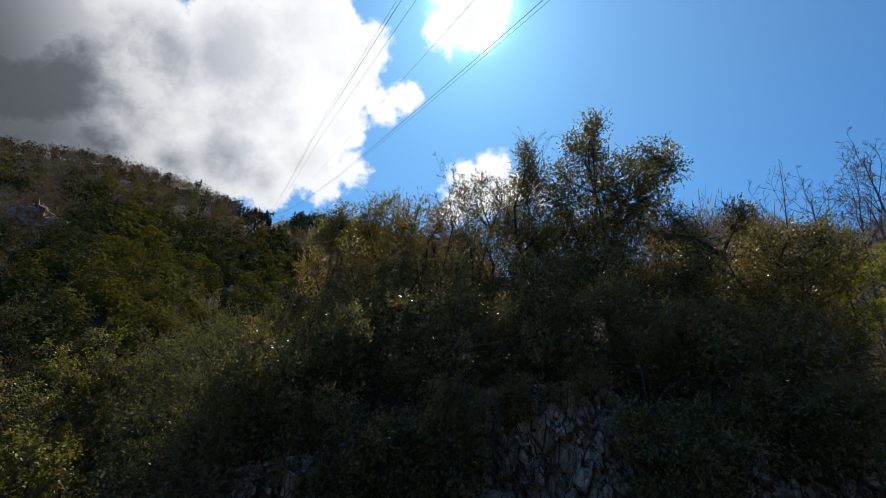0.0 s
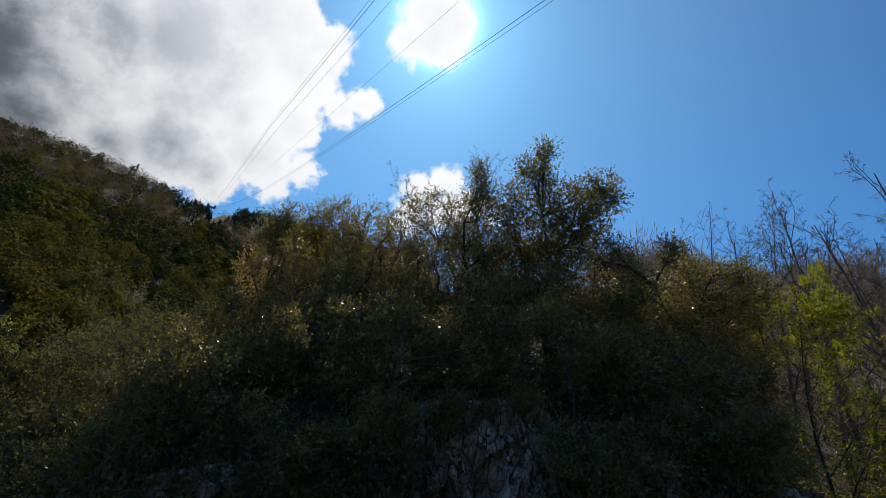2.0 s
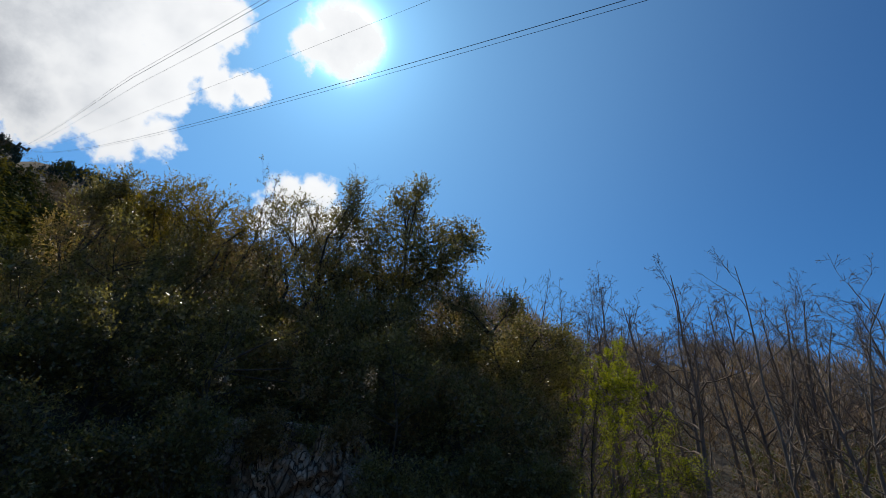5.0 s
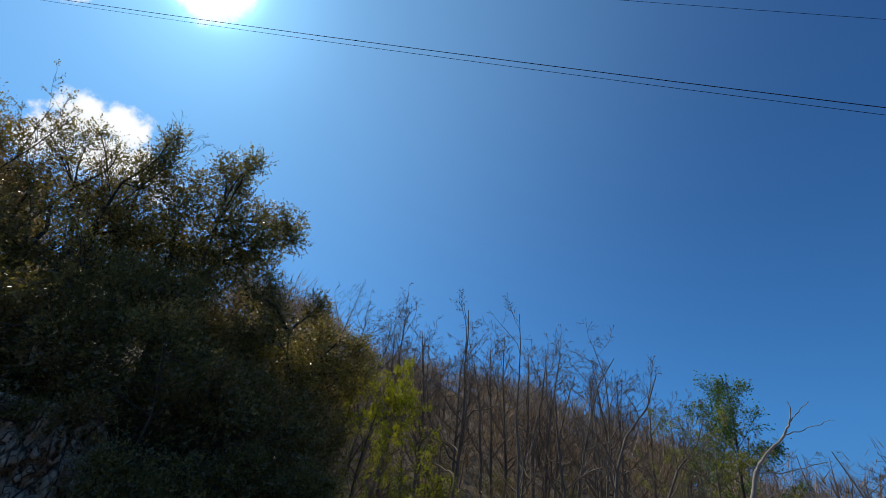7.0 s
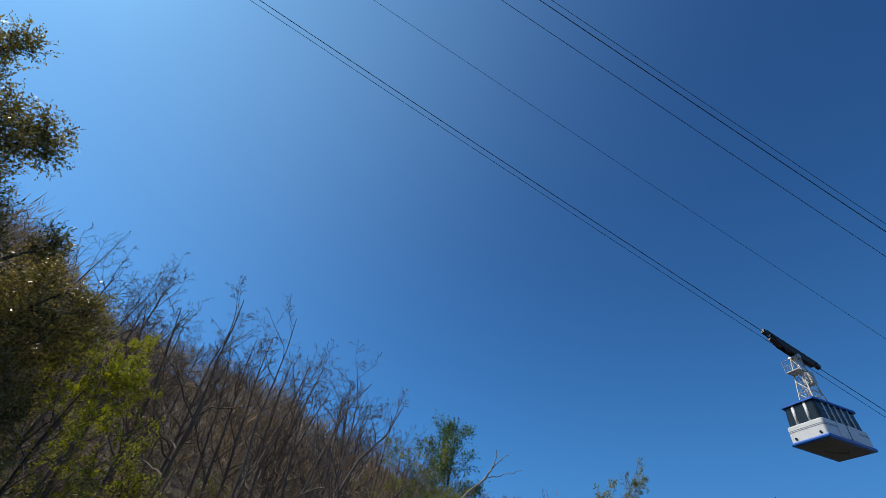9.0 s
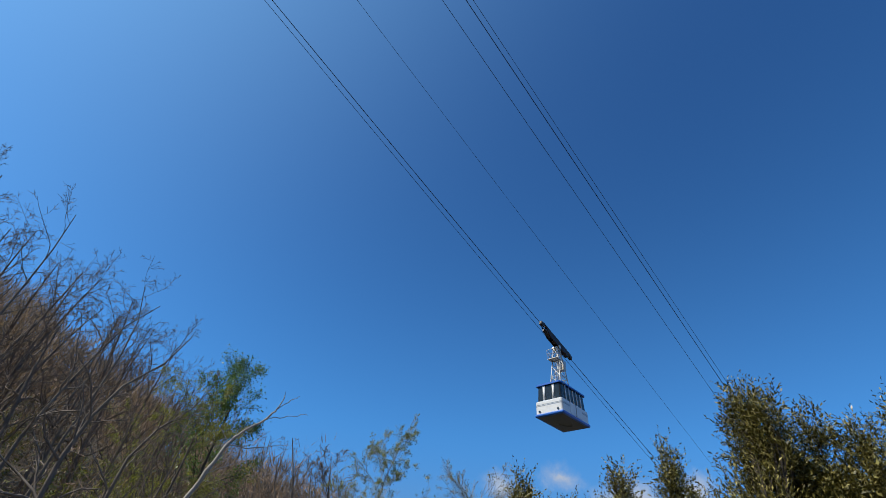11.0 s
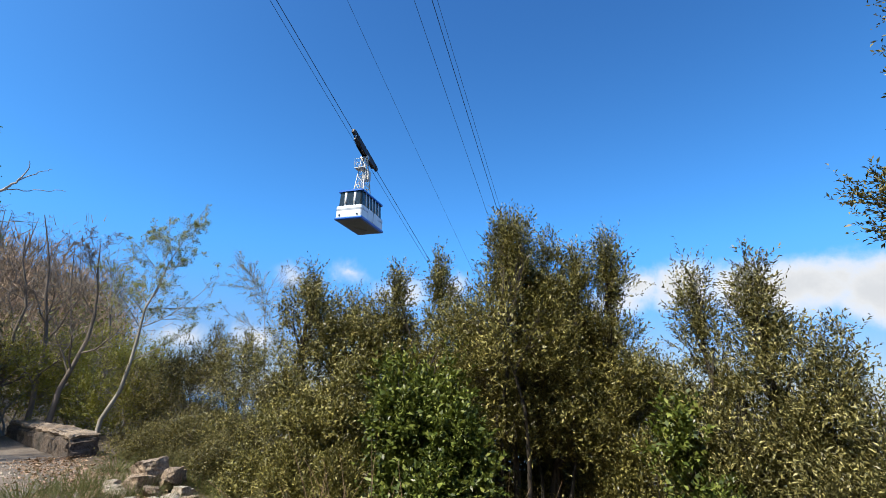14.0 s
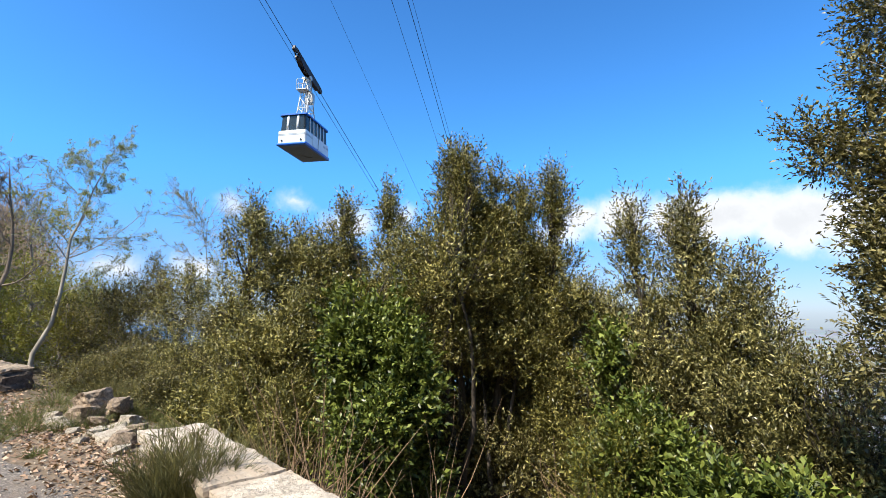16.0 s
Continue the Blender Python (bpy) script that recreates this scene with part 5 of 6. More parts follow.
def build_verge():
    for i, (az, r, el, wide, leaf, size, n) in enumerate(VERGE):
        p = stand(az, r, 0.1)
        top = rise_to(r, el)
        name, category, label = VERGE_WORDS[leaf]
        spires = [(a, b, top - p.z + c, d * 1.5) for a, b, c, d in VERGE_SPIRES.get(az, [])]
        wide_leaf = leaf == "laurel"
        near = r < 7.2
        small = 0.068 if wide_leaf else size * (0.76 if near else 0.82)
        # inner holm oaks take the darker leaf: their shade is put into its colour
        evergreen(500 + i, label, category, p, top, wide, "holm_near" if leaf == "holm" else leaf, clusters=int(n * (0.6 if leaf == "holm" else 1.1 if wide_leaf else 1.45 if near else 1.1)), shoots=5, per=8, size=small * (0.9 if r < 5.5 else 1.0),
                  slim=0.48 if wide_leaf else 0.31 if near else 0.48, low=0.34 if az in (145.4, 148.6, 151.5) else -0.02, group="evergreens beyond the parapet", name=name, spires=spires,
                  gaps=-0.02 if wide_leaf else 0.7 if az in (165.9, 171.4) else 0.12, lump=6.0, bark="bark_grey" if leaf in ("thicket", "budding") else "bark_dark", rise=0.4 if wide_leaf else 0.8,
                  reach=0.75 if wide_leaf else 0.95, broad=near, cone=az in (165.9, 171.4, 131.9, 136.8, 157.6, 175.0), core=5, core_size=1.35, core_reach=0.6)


build_verge()


def build_overhanging_oak():
    """The oak that reaches in close by the camera; its stem stands beyond the parapet."""
    base = polar(-152, 3.8)
    base.z = ground_z(base) - 0.1
    spots = [(-167.1, 27, 3.7, 0.34), (-168.1, 32, 3.7, 0.32), (-168.1, 21, 3.6, 0.30), (-169.1, 15, 3.5, 0.26), (-173.2, 15.6, 3.5, 0.13), (-176.6, 16.8, 3.5, 0.11), (-170.1, 9.5, 3.5, 0.20),
             (-171.2, 5.0, 3.5, 0.15), (-168.6, 1.0, 3.5, 0.22), (-163.6, 10, 3.6, 0.40), (-162.6, 22, 3.7, 0.45), (-164.6, -4, 3.6, 0.4), (-175.2, 14.2, 3.5, 0.08), (-170.2, 26.0, 3.7, 0.13),
             (-170.6, 20.5, 3.6, 0.12), (-168.0, 6.5, 3.5, 0.24), (-167.5, 11.5, 3.5, 0.26), (-170.5, 2.0, 3.4, 0.14), (-168.4, 37.5, 3.8, 0.3), (-171.3, 11.5, 3.5, 0.18), (-170.8, 6.5, 3.5, 0.22), (-170.8, 0.5, 3.5, 0.2), (-171.8, -3.5, 3.4, 0.2), (-166.5, 17.0, 3.6, 0.3)]
    lobes = [(0, 0, 2.6, 0.3, 0.3, 0.5)]
    for az, el, r, s in spots:
        q = polar(az - 0.6, r) - base
        lobes.append((q.x, q.y, rise_to(r, el) - base.z, s * 1.05, s * 1.05, s))
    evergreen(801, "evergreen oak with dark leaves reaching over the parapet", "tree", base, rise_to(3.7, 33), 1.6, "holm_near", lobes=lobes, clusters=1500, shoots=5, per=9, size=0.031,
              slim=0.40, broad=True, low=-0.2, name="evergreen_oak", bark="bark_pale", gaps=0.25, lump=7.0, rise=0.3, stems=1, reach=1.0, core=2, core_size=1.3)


build_overhanging_oak()


# ---- rock face under the bushy bank ----
def rock_form(rng, cells=3, rough=0.10, squash=(1, 1, 1)):
    """A chipped stone: a cube with cut corners, split faces and uneven sides."""
    bm = bmesh.new()
    bmesh.ops.create_cube(bm, size=1.0)
    bmesh.ops.subdivide_edges(bm, edges=bm.edges[:], cuts=cells - 1, use_grid_fill=True)
    cuts = [(unit(rng.normal(0, 1, 3)), rng.uniform(0.38, 0.56)) for _ in range(9)]
    for v in bm.verts:
        c = np.array(v.co)
        for n, d in cuts:
            over = c @ n - d
            if over > 0:
                c = c - n * over
        c = c + rng.normal(0, rough * 0.22, 3)
        v.co = Vector(c * squash)
    return bm


def build_rock_face():
    rng = np.random.default_rng(21)
    az = np.arange(-25, 46.01, 0.22)
    zz = np.linspace(-0.3, 3.6, 84)
    brow = np.interp(az, [-25, -8, 8, 21, 26, 46], [0.35, 0.55, 0.95, 0.95, 0.62, 0.60])
    # two scales of near-upright joints: large blocks, each split into plates
    aa, z = np.meshgrid(az, zz, indexing="ij")
    wa = aa + 0.9 * np.sin(z * 1.7 + aa * 0.35) + 0.8 * z
    r = 9.15 + 0.24 * np.clip(z, 0, None)
    for count, sx, sz, deep, tilt, crack in ((360, 0.22, 0.60, 0.38, 0.10, 0.14), (1500, 0.46, 0.80, 0.20, 0.16, 0.13)):
        seeds_a, seeds_z = rng.uniform(-27, 52, count), rng.uniform(-0.5, 3.8, count)
        depth, ta, tz = rng.uniform(0, deep, count), rng.normal(0, tilt * 0.8, count), rng.normal(0, tilt * 1.6, count)
        for q in range(len(az)):
            d = np.hypot((wa[q][:, None] - seeds_a) * 0.16 * sx / 0.22, (z[q][:, None] - seeds_z) * sz)
            two = np.argpartition(d, 1, axis=1)[:, :2]
            dd = np.take_along_axis(d, two, 1)
            first = np.argmin(dd, 1)
            k = two[np.arange(len(zz)), first]
            gap = np.abs(dd[:, 1] - dd[:, 0])
            r[q] += depth[k] + ta[k] * 0.16 * (wa[q] - seeds_a[k]) + tz[k] * (z[q] - seeds_z[k]) * 0.5 + crack * np.exp(-(gap / 0.035) ** 2)
    r += 0.5 * np.sin(aa * 0.16 + 0.6) + 0.12 * np.sin(aa * 0.45 + z * 1.6) + rng.normal(0, 0.009, r.shape)
    r += np.clip(-aa - 14, 0, None) * 0.10 + np.clip(aa - 38, 0, None) * 0.12
    x, y = r * np.sin(np.radians(aa)), r * np.cos(np.radians(aa))
    n, m = aa.shape
    z = np.where(z > 0, z * brow[:, None], z)
    i, j = np.arange(n - 1)[:, None] * m, np.arange(m - 1)
    g = Geo()
    g.add(np.stack([x, y, z], -1), np.stack([i + j, i + m + j, i + m + j + 1, i + j + 1], -1).reshape(-1, 4))
    ob = tagged(new("rock_face", g.mesh("rock_face", M["cliff"])), "dark fractured limestone rock face beside the road", "rock", kind="structure")
    meshes = []
    for q in range(8):
        me = bpy.data.meshes.new("rock_block")
        bm = rock_form(rng, 3, 0.16, (0.55, 0.5, 1.0))
        bm.to_mesh(me)
        bm.free()
        me.materials.append(M["cliff"])
        meshes.append(me)
    for q in range(20):
        a = rng.uniform(-21, 41)
        h = rng.uniform(0.05, 2.9) * np.interp(a, [-25, -8, 8, 30, 46], [0.35, 0.5, 0.8, 0.8, 0.6])
        rr = 9.15 + 0.24 * h + 0.25 + 0.5 * math.sin(a * 0.16 + 0.6) + max(0, -a - 14) * 0.10 + max(0, a - 38) * 0.12
        s = rng.uniform(0.22, 0.48)
        b = new("rock_block", meshes[q % 8])
        b.matrix_basis = Matrix.LocRotScale(polar(a, rr, h), Euler((rng.normal(0, 0.2), rng.normal(0.1, 0.25), -radians(a) + rng.normal(0, 0.4))), (s, s, s))
        b.parent = ob


build_rock_face()


# ---- parapet, broken end, rubble ----
def worn_slab(seed, x0, x1, y0, y1, z0, z1, step=0.09, wear=0.03):
    """A wall length with worn top and broken corners: a box of small cells, pushed in and out."""
    rng = np.random.default_rng(seed)
    bm = bmesh.new()
    nx, ny, nz = (max(2, int((b - a) / step)) for a, b in ((x0, x1), (y0, y1), (z0, z1)))
    bmesh.ops.create_cube(bm, size=1.0)
    es = lambda ax: [e for e in bm.edges if abs((e.verts[0].co - e.verts[1].co)[ax]) > 0.5]
    for ax, n in ((0, nx), (1, ny), (2, nz)):
        bmesh.ops.subdivide_edges(bm, edges=[e for e in bm.edges if abs((e.verts[0].co - e.verts[1].co)[ax]) > 1e-4], cuts=n - 1, use_grid_fill=True)
    for v in bm.verts:
        c = Vector(((v.co.x + 0.5) * (x1 - x0) + x0, (v.co.y + 0.5) * (y1 - y0) + y0, (v.co.z + 0.5) * (z1 - z0) + z0))
        edge = sum(abs(abs(t) - 0.5) < 1e-3 for t in v.co)
        nz_ = noise.noise(c * 2.3 + Vector((seed, 0, 0))) * 1.4 + noise.noise(c * 7.1) * 0.7
        c += Vector((noise.noise(c * 5.3), noise.noise(c * 5.1 + Vector((9, 0, 0))), noise.noise(c * 4.7 + Vector((0, 9, 0))))) * wear
        c += Vector((noise.noise(c * 17.0), noise.noise(c * 16.0 + Vector((3, 0, 0))), noise.noise(c * 15.0))) * wear * 0.55
        if edge >= 2:
            mid = Vector(((x0 + x1) / 2, (y0 + y1) / 2, (z0 + z1) / 2))
            pull = (mid - c)
            pull = Vector((max(-1, min(1, pull.x * 9)), max(-1, min(1, pull.y * 9)), max(-1, min(1, pull.z * 9))))
            c += pull * wear * (0.5 + max(0, nz_) * 1.3)
        v.co = c
    return bm


def build_parapet():
    yaw = math.degrees(math.atan2(WALL_D[1], WALL_D[0]))
    ob = thing("parapet_wall", "low pale stone parapet with a worn, cracked top", "wall", at=pose(WALL_A[0], WALL_A[1], 0, 0, 0, yaw) @ pose(0, 0, 0, 0, 0, 0))
    # x along the wall towards the camera, y across it (negative y is the road side)
    part("masonry", worn_slab(3, -0.10, 9.0, -0.50, -0.02, -0.7, 0.36, 0.12, 0.03), M["old_wall"], ob)
    x = -0.22
    rng = np.random.default_rng(8)
    k = 0
    while x < 8.6:
        l = rng.uniform(1.7, 2.7)
        part("coping_stone", worn_slab(30 + k, x, x + l - 0.005, -0.53 - rng.uniform(0, 0.03), 0.02 + rng.uniform(0, 0.03), 0.345, 0.455 + rng.uniform(-0.012, 0.012), 0.075, 0.022), M["stone"], ob)
        x += l
        k += 1
    # the far length past the gap
    d = math.degrees(math.atan2(0.10, 0.99))
    ob = thing("wall_block", "thick wall stub, shade painted on its sides, with a grey-brown coping", "wall", at=pose(12.3, -2.32, -0.06, 0, 0, d))
    # the sides carry painted shade, the coping keeps the wall's lighter tone
    part("masonry", worn_slab(5, 0.04, 4.6, -0.63, -0.03, -0.7, 0.44, 0.07, 0.05), M["shade_dark_wall"], ob, "weathered sides with shade painted into their dark colour")
    part("coping", worn_slab(6, 0.055, 4.6, -0.62, -0.045, 0.43, 0.53, 0.05, 0.045), M["stub_top"], ob, "grey-brown cement coping")
    # rubble in the gap
    rng = np.random.default_rng(31)
    rows = [(8.15, -2.5, 0.72, 0.0), (8.3, -2.85, 0.85, 0.0), (8.2, -2.68, 0.7, 0.26), (7.95, -2.85, 0.5, 0.2), (8.1, -2.25, 0.5, 0.0), (7.3, -2.65, 0.44, 0.0), (7.85, -2.6, 0.4, 0.0), (6.8, -2.42, 0.46, 0.0), (7.25, -2.4, 0.36, 0.0),
            (6.45, -2.42, 0.5, 0.0), (7.5, -2.85, 0.45, 0.0), (7.6, -2.25, 0.3, 0.0), (6.9, -2.7, 0.36, 0.0), (6.2, -2.3, 0.28, 0.0), (7.0, -2.15, 0.22, 0.0), (6.6, -2.1, 0.2, 0.0),
            (5.9, -2.5, 0.42, 0.0), (5.8, -2.1, 0.2, 0.0), (7.8, -2.0, 0.18, 0.0), (8.6, -2.3, 0.4, 0.0), (8.7, -2.75, 0.5, 0.0), (6.0, -2.75, 0.45, 0.0)]
    for k, (x, y, s, z) in enumerate(rows):
        sq = (1.0, rng.uniform(0.65, 0.95), rng.uniform(0.45, 0.7) if k > 3 else 0.7)
        b = part("rubble_stone", rock_form(rng, 6, 0.11, sq), M["stone"] if k > 3 and k % 3 else M["old_wall"])
        hz = float(height(x, y))
        s *= 0.68 if k > 3 else 0.6
        b.matrix_basis = Matrix.LocRotScale((x, y, hz + z * 0.8 + s * sq[2] * 0.36), Euler((rng.normal(0, 0.12), rng.normal(0, 0.12), rng.uniform(0, 6.28))), (s, s, s))
        tagged(b, "pale broken limestone lump fallen from the parapet" if k > 3 and k % 3 else "brownish broken stone in the parapet gap", "stone", "rubble in the parapet gap")


build_parapet()


def build_litter():
    rng = np.random.default_rng(44)
    # dry leaves
    n = 13000
    x, y = rng.uniform(4.6, 12.5, n), rng.uniform(-3.2, 1.0, n)
    keep = rng.uniform(0, 1, n) < np.clip(0.06 + 0.9 * np.exp(-((y + 2.05) / 0.5) ** 2), 0, 1)
    x, y = x[keep], y[keep]
    n = len(x)
    g = Geo()
    z = height(x, y) + 0.02 + rng.uniform(0, 0.03, n)
    way = unit(np.stack([rng.normal(0, 1, n), rng.normal(0, 1, n), rng.normal(0, 0.25, n)], -1))
    ln = rng.uniform(0.03, 0.085, n)
    leaves(g, np.stack([x, y, z], -1), way, unit(rng.normal(0, 0.5, (n, 3)) + [0, 0, 1]), ln, ln * 0.5, 0.35)
    tagged(new("leaf_litter", g.mesh("leaf_litter", M["dry"])), "dry brown fallen leaves along the road edge", "leaves", kind="stuff")
    # gravel
    g = Geo()
    n = 4500
    x, y = rng.uniform(3.0, 12, n), rng.uniform(-2.2, 3.0, n)
    s = rng.uniform(0.004, 0.016, n) * np.where(rng.uniform(0, 1, n) < 0.04, 2.4, 1.0)
    base = np.array([[-1, -1, -0.5], [1, -1, -0.5], [1, 1, -0.5], [-1, 1, -0.5], [-0.6, -0.7, 0.6], [0.7, -0.6, 0.6], [0.6, 0.6, 0.5], [-0.7, 0.6, 0.7]])
    v = np.stack([x, y, height(x, y) + 0.02], -1)[:, None] + base * s[:, None, None] * rng.uniform(0.6, 1.2, (n, 8, 3))
    f = np.array([[0, 1, 5, 4], [1, 2, 6, 5], [2, 3, 7, 6], [3, 0, 4, 7], [4, 5, 6, 7]])
    g.add(v, (np.arange(n)[:, None, None] * 8 + f).reshape(-1, 4))
    tagged(new("gravel", g.mesh("gravel", M["stone"])), "loose pale gravel scattered over the asphalt", "gravel", kind="stuff")


build_litter()


def tuft(name, label, category, mat, spot, count, spread, tall, width, lean=0.5, group="", seed=1, bend=0.3):
    """Blades or stems from one root, each of three bent lengths."""
    rng = np.random.default_rng(seed)
    ob = thing(name, label, category, group, pose(*spot))
    g = Geo()
    a = rng.uniform(0, 6.28, count)
    q = spread * np.sqrt(rng.uniform(0, 1, count))
    root = np.stack([q * np.cos(a) * 0.5, q * np.sin(a) * 0.5, np.full(count, -0.03)], -1)
    out = np.stack([np.cos(a), np.sin(a), np.zeros(count)], -1)
    way = unit(out * (q / spread * lean)[:, None] + [0, 0, 1] + rng.normal(0, 0.2, (count, 3)))
    p = sprout(rng, root, way, tall * rng.uniform(0.5, 1.1, count), 4, 0.15, -bend * 0.12)
    tubes(g, p, width * np.linspace(1, 0.3, 4) * np.ones((count, 1)), 3)
    part("stem_mass", g, M[mat], ob)["kind"] = "stuff"
    # short woody or matted foot
    g = Geo()
    a = np.arange(7) * 0.9
    st = np.stack([np.cos(a) * 0.03, np.sin(a) * 0.03, np.full(7, -0.05)], -1)
    p = sprout(rng, st, np.stack([np.cos(a) * 0.6, np.sin(a) * 0.6, np.ones(7)], -1), np.full(7, tall * 0.22), 4, 0.12, 0.0)
    tubes(g, p, np.full((7, 1), max(0.006, width * 2.2)) * np.linspace(1, 0.4, 4), 5)
    part("woody_base", g, M["bark_dark"], ob)
    return ob


def broom(spot):
    """A broom: arching green stems that fork again and again."""
    rng = np.random.default_rng(59)
    ob = thing("broom_bush", "dense rounded green broom before the parapet", "shrub", "broom bushes", pose(*spot))
    n = 120
    a, q = rng.uniform(0, 6.28, n), np.sqrt(rng.uniform(0, 1, n))
    root = np.stack([0.10 * q * np.cos(a), 0.10 * q * np.sin(a), np.full(n, -0.04)], -1)
    way = np.stack([0.6 * q * np.cos(a), 0.6 * q * np.sin(a), np.ones(n)], -1)
    p = sprout(rng, root, way, rng.uniform(0.45, 0.8, n), 6, 0.10, 0.01)
    r = np.full((n, 1), 0.0045) * np.linspace(1, 0.45, 6)
    g = Geo()
    tubes(g, p, r, 4)
    part("stem_mass", g, M["broom"], ob)["kind"] = "stuff"
    g = Geo()
    p2, r2 = offspring(rng, p, r, 14, 0.25, 0.95, 26, 0.45, 0.7, 4, 0.10, 0.05)
    p3, r3 = offspring(rng, p2, r2, 3, 0.2, 0.9, 26, 0.6, 0.8, 3, 0.10, 0.05)
    tubes(g, p2, np.maximum(r2, 0.0016), 3)
    tubes(g, p3, np.maximum(r3, 0.0014), 3)
    part("twig_mass", g, M["broom"], ob)["kind"] = "stuff"
    g = Geo()
    b = np.arange(9) * 0.7
    tubes(g, sprout(rng, np.stack([np.cos(b) * 0.04, np.sin(b) * 0.04, np.full(9, -0.06)], -1), np.stack([np.cos(b) * 0.5, np.sin(b) * 0.5, np.ones(9)], -1), np.full(9, 0.2), 4, 0.12, 0.0),
          np.full((9, 1), 0.011) * np.linspace(1, 0.45, 4), 5)
    part("woody_base", g, M["bark_dark"], ob)


def build_low_plants():
    def place(az, r):
        q = polar(az, r)
        q.z = ground_z(q)
        return q

    for k, (az, r, s) in enumerate(((116.2, 4.05, 1.0), (121.5, 5.9, 0.9), (123.5, 6.4, 0.8), (111.5, 9.6, 1.1), (109.0, 10.5, 1.0), (84.0, 13.6, 1.5), (87.5, 13.8, 1.4), (81.0, 14.0, 1.4))):
        if k == 0:
            broom(place(az, r))
            continue
        tuft("broom_bush", "bushy green broom with thin upright stems", "shrub", "broom", place(az, r), 300, 0.46 * s, 0.62 * s, 0.0034, 1.1, "broom bushes", 60 + k)
    for k, (az, r, s) in enumerate(((103.0, 8.4, 1.0), (105.5, 8.2, 0.8), (100.5, 8.0, 1.0), (107.5, 8.3, 0.9), (98.0, 7.9, 0.9), (109.0, 7.6, 0.7), (112.0, 7.2, 0.7), (104.0, 7.0, 0.4), (112.5, 4.5, 0.4), (120.5, 3.7, 0.4),
                                    (110.0, 8.8, 0.9), (106.0, 9.2, 0.9), (96.0, 8.6, 0.9), (101.5, 9.0, 1.2), (103.8, 9.1, 1.2), (99.0, 8.8, 1.2), (114.5, 8.0, 0.9), (117.0, 7.4, 0.9), (112.5, 8.8, 1.0), (120.0, 7.2, 0.9), (105.0, 10.5, 1.2))):
        tuft("grass_tuft", "tuft of green and straw-coloured grass", "grass", "grass", place(az, r), 150, 0.34 * s, 0.38 * s, 0.0035, 0.9, "grass tufts by the wall", 90 + k, 0.8)
    for k, (az, r, tall) in enumerate(((126.0, 4.9, 1.4), (128.5, 4.6, 1.6), (130.5, 4.4, 1.5), (133.0, 4.5, 0.9), (124.5, 5.4, 1.3), (143.0, 4.9, 1.5), (167.0, 4.6, 1.4), (161.0, 4.5, 1.2))):
        tuft("bramble", "bare brown bramble stems behind the parapet", "shrub", "dry_stem", place(az, r), 16, 0.5, tall * 0.95, 0.0055, 0.6, "brambles behind the parapet", 120 + k, 0.5)


build_low_plants()


# ---- steel guard rail on the upper bend of the road ----
def build_guard_rail():
    ob = thing("guard_rail", "white-edged steel guard rail along the upper road", "guard rail")
    g = Geo()
    prof = [(-0.16, 0.0), (-0.12, -0.05), (-0.06, -0.05), (-0.02, 0.0), (0.02, 0.0), (0.06, -0.05), (0.12, -0.05), (0.16, 0.0)]
    az = np.linspace(43.0, 66, 24)
    rr = np.interp(az, [43, 66], [19.0, 22.5])
    mid = np.interp(az, [43, 50, 66], [2.10, 2.12, 2.5])
    rows = []
    for a, r, h in zip(az, rr, mid):
        rows.append([[*polar(a, r + dy).xy, h + dz] for dz, dy in prof] + [[*polar(a, r + 0.012 + dy).xy, h + dz] for dz, dy in reversed(prof)])
    v = np.array(rows)
    n, m = v.shape[:2]
    i, j = np.arange(n - 1)[:, None] * m, np.arange(m)
    g.add(v, np.stack([i + j, i + (j + 1) % m, i + m + (j + 1) % m, i + m + j], -1).reshape(-1, 4))
    part("beam", g, M["rail_white"], ob)
    for a, r, h in list(zip(az, rr, mid))[::2]:
        q = polar(a, r + 0.10)
        bm = bmesh.new()
        box(bm, -0.04, 0.04, -0.06, 0.06, ground_z(q) - 0.4, h + 0.14, 0.01)
        part("post", bm, M["grey_steel"], ob, at=pose(q.x, q.y, 0, 0, 0, -a))


def box(bm, x0, x1, y0, y1, z0, z1, bevel=0.0, seg=1):
    made = bmesh.ops.create_cube(bm, size=1.0)["verts"]
    bmesh.ops.transform(bm, matrix=Matrix.LocRotScale(((x0 + x1) / 2, (y0 + y1) / 2, (z0 + z1) / 2), None, (x1 - x0, y1 - y0, z1 - z0)), verts=made)
    if bevel:
        es = list({e for v in made for e in v.link_edges})
        bmesh.ops.bevel(bm, geom=es, offset=bevel, segments=seg, affect="EDGES", profile=0.5)
    return bm


build_guard_rail()


# ---- the cableway ----
HEAD = bearing(155.0)
SIDE = Vector((0.906, 0.423, 0.0))


def on_line(s, shift=0.0, lift=0.0):
    """A point of the cableway: s metres downhill from abreast of the viewer, on the sagging line."""
    shift *= float(np.interp(s, [-290, -70], [0.3, 1.0]))
    return SIDE * (18.1 + shift) + HEAD * s + Vector((0, 0, 31.4 - 0.318 * s + 0.0003 * s * s + lift))


PYLON = on_line(-290.0)
CABIN_S = 33.2
LINE_V = (on_line(CABIN_S + 1) - on_line(CABIN_S - 1)).normalized()


def rope(name, shift, lift, radius, label):
    """From the pylon on the crest down over the road and on into the valley."""
    g = Geo()
    p = np.array([on_line(s, shift, lift) for s in np.linspace(-290, 300, 70)])
    tubes(g, p[None], np.full((1, len(p)), radius), 6)
    return tagged(new(name, g.mesh(name, M["rope"], True)), label, "cable", "cableway ropes")


rope("track_rope", 0.0, 0.0, 0.027, "thick dark steel track rope carrying the cabin")
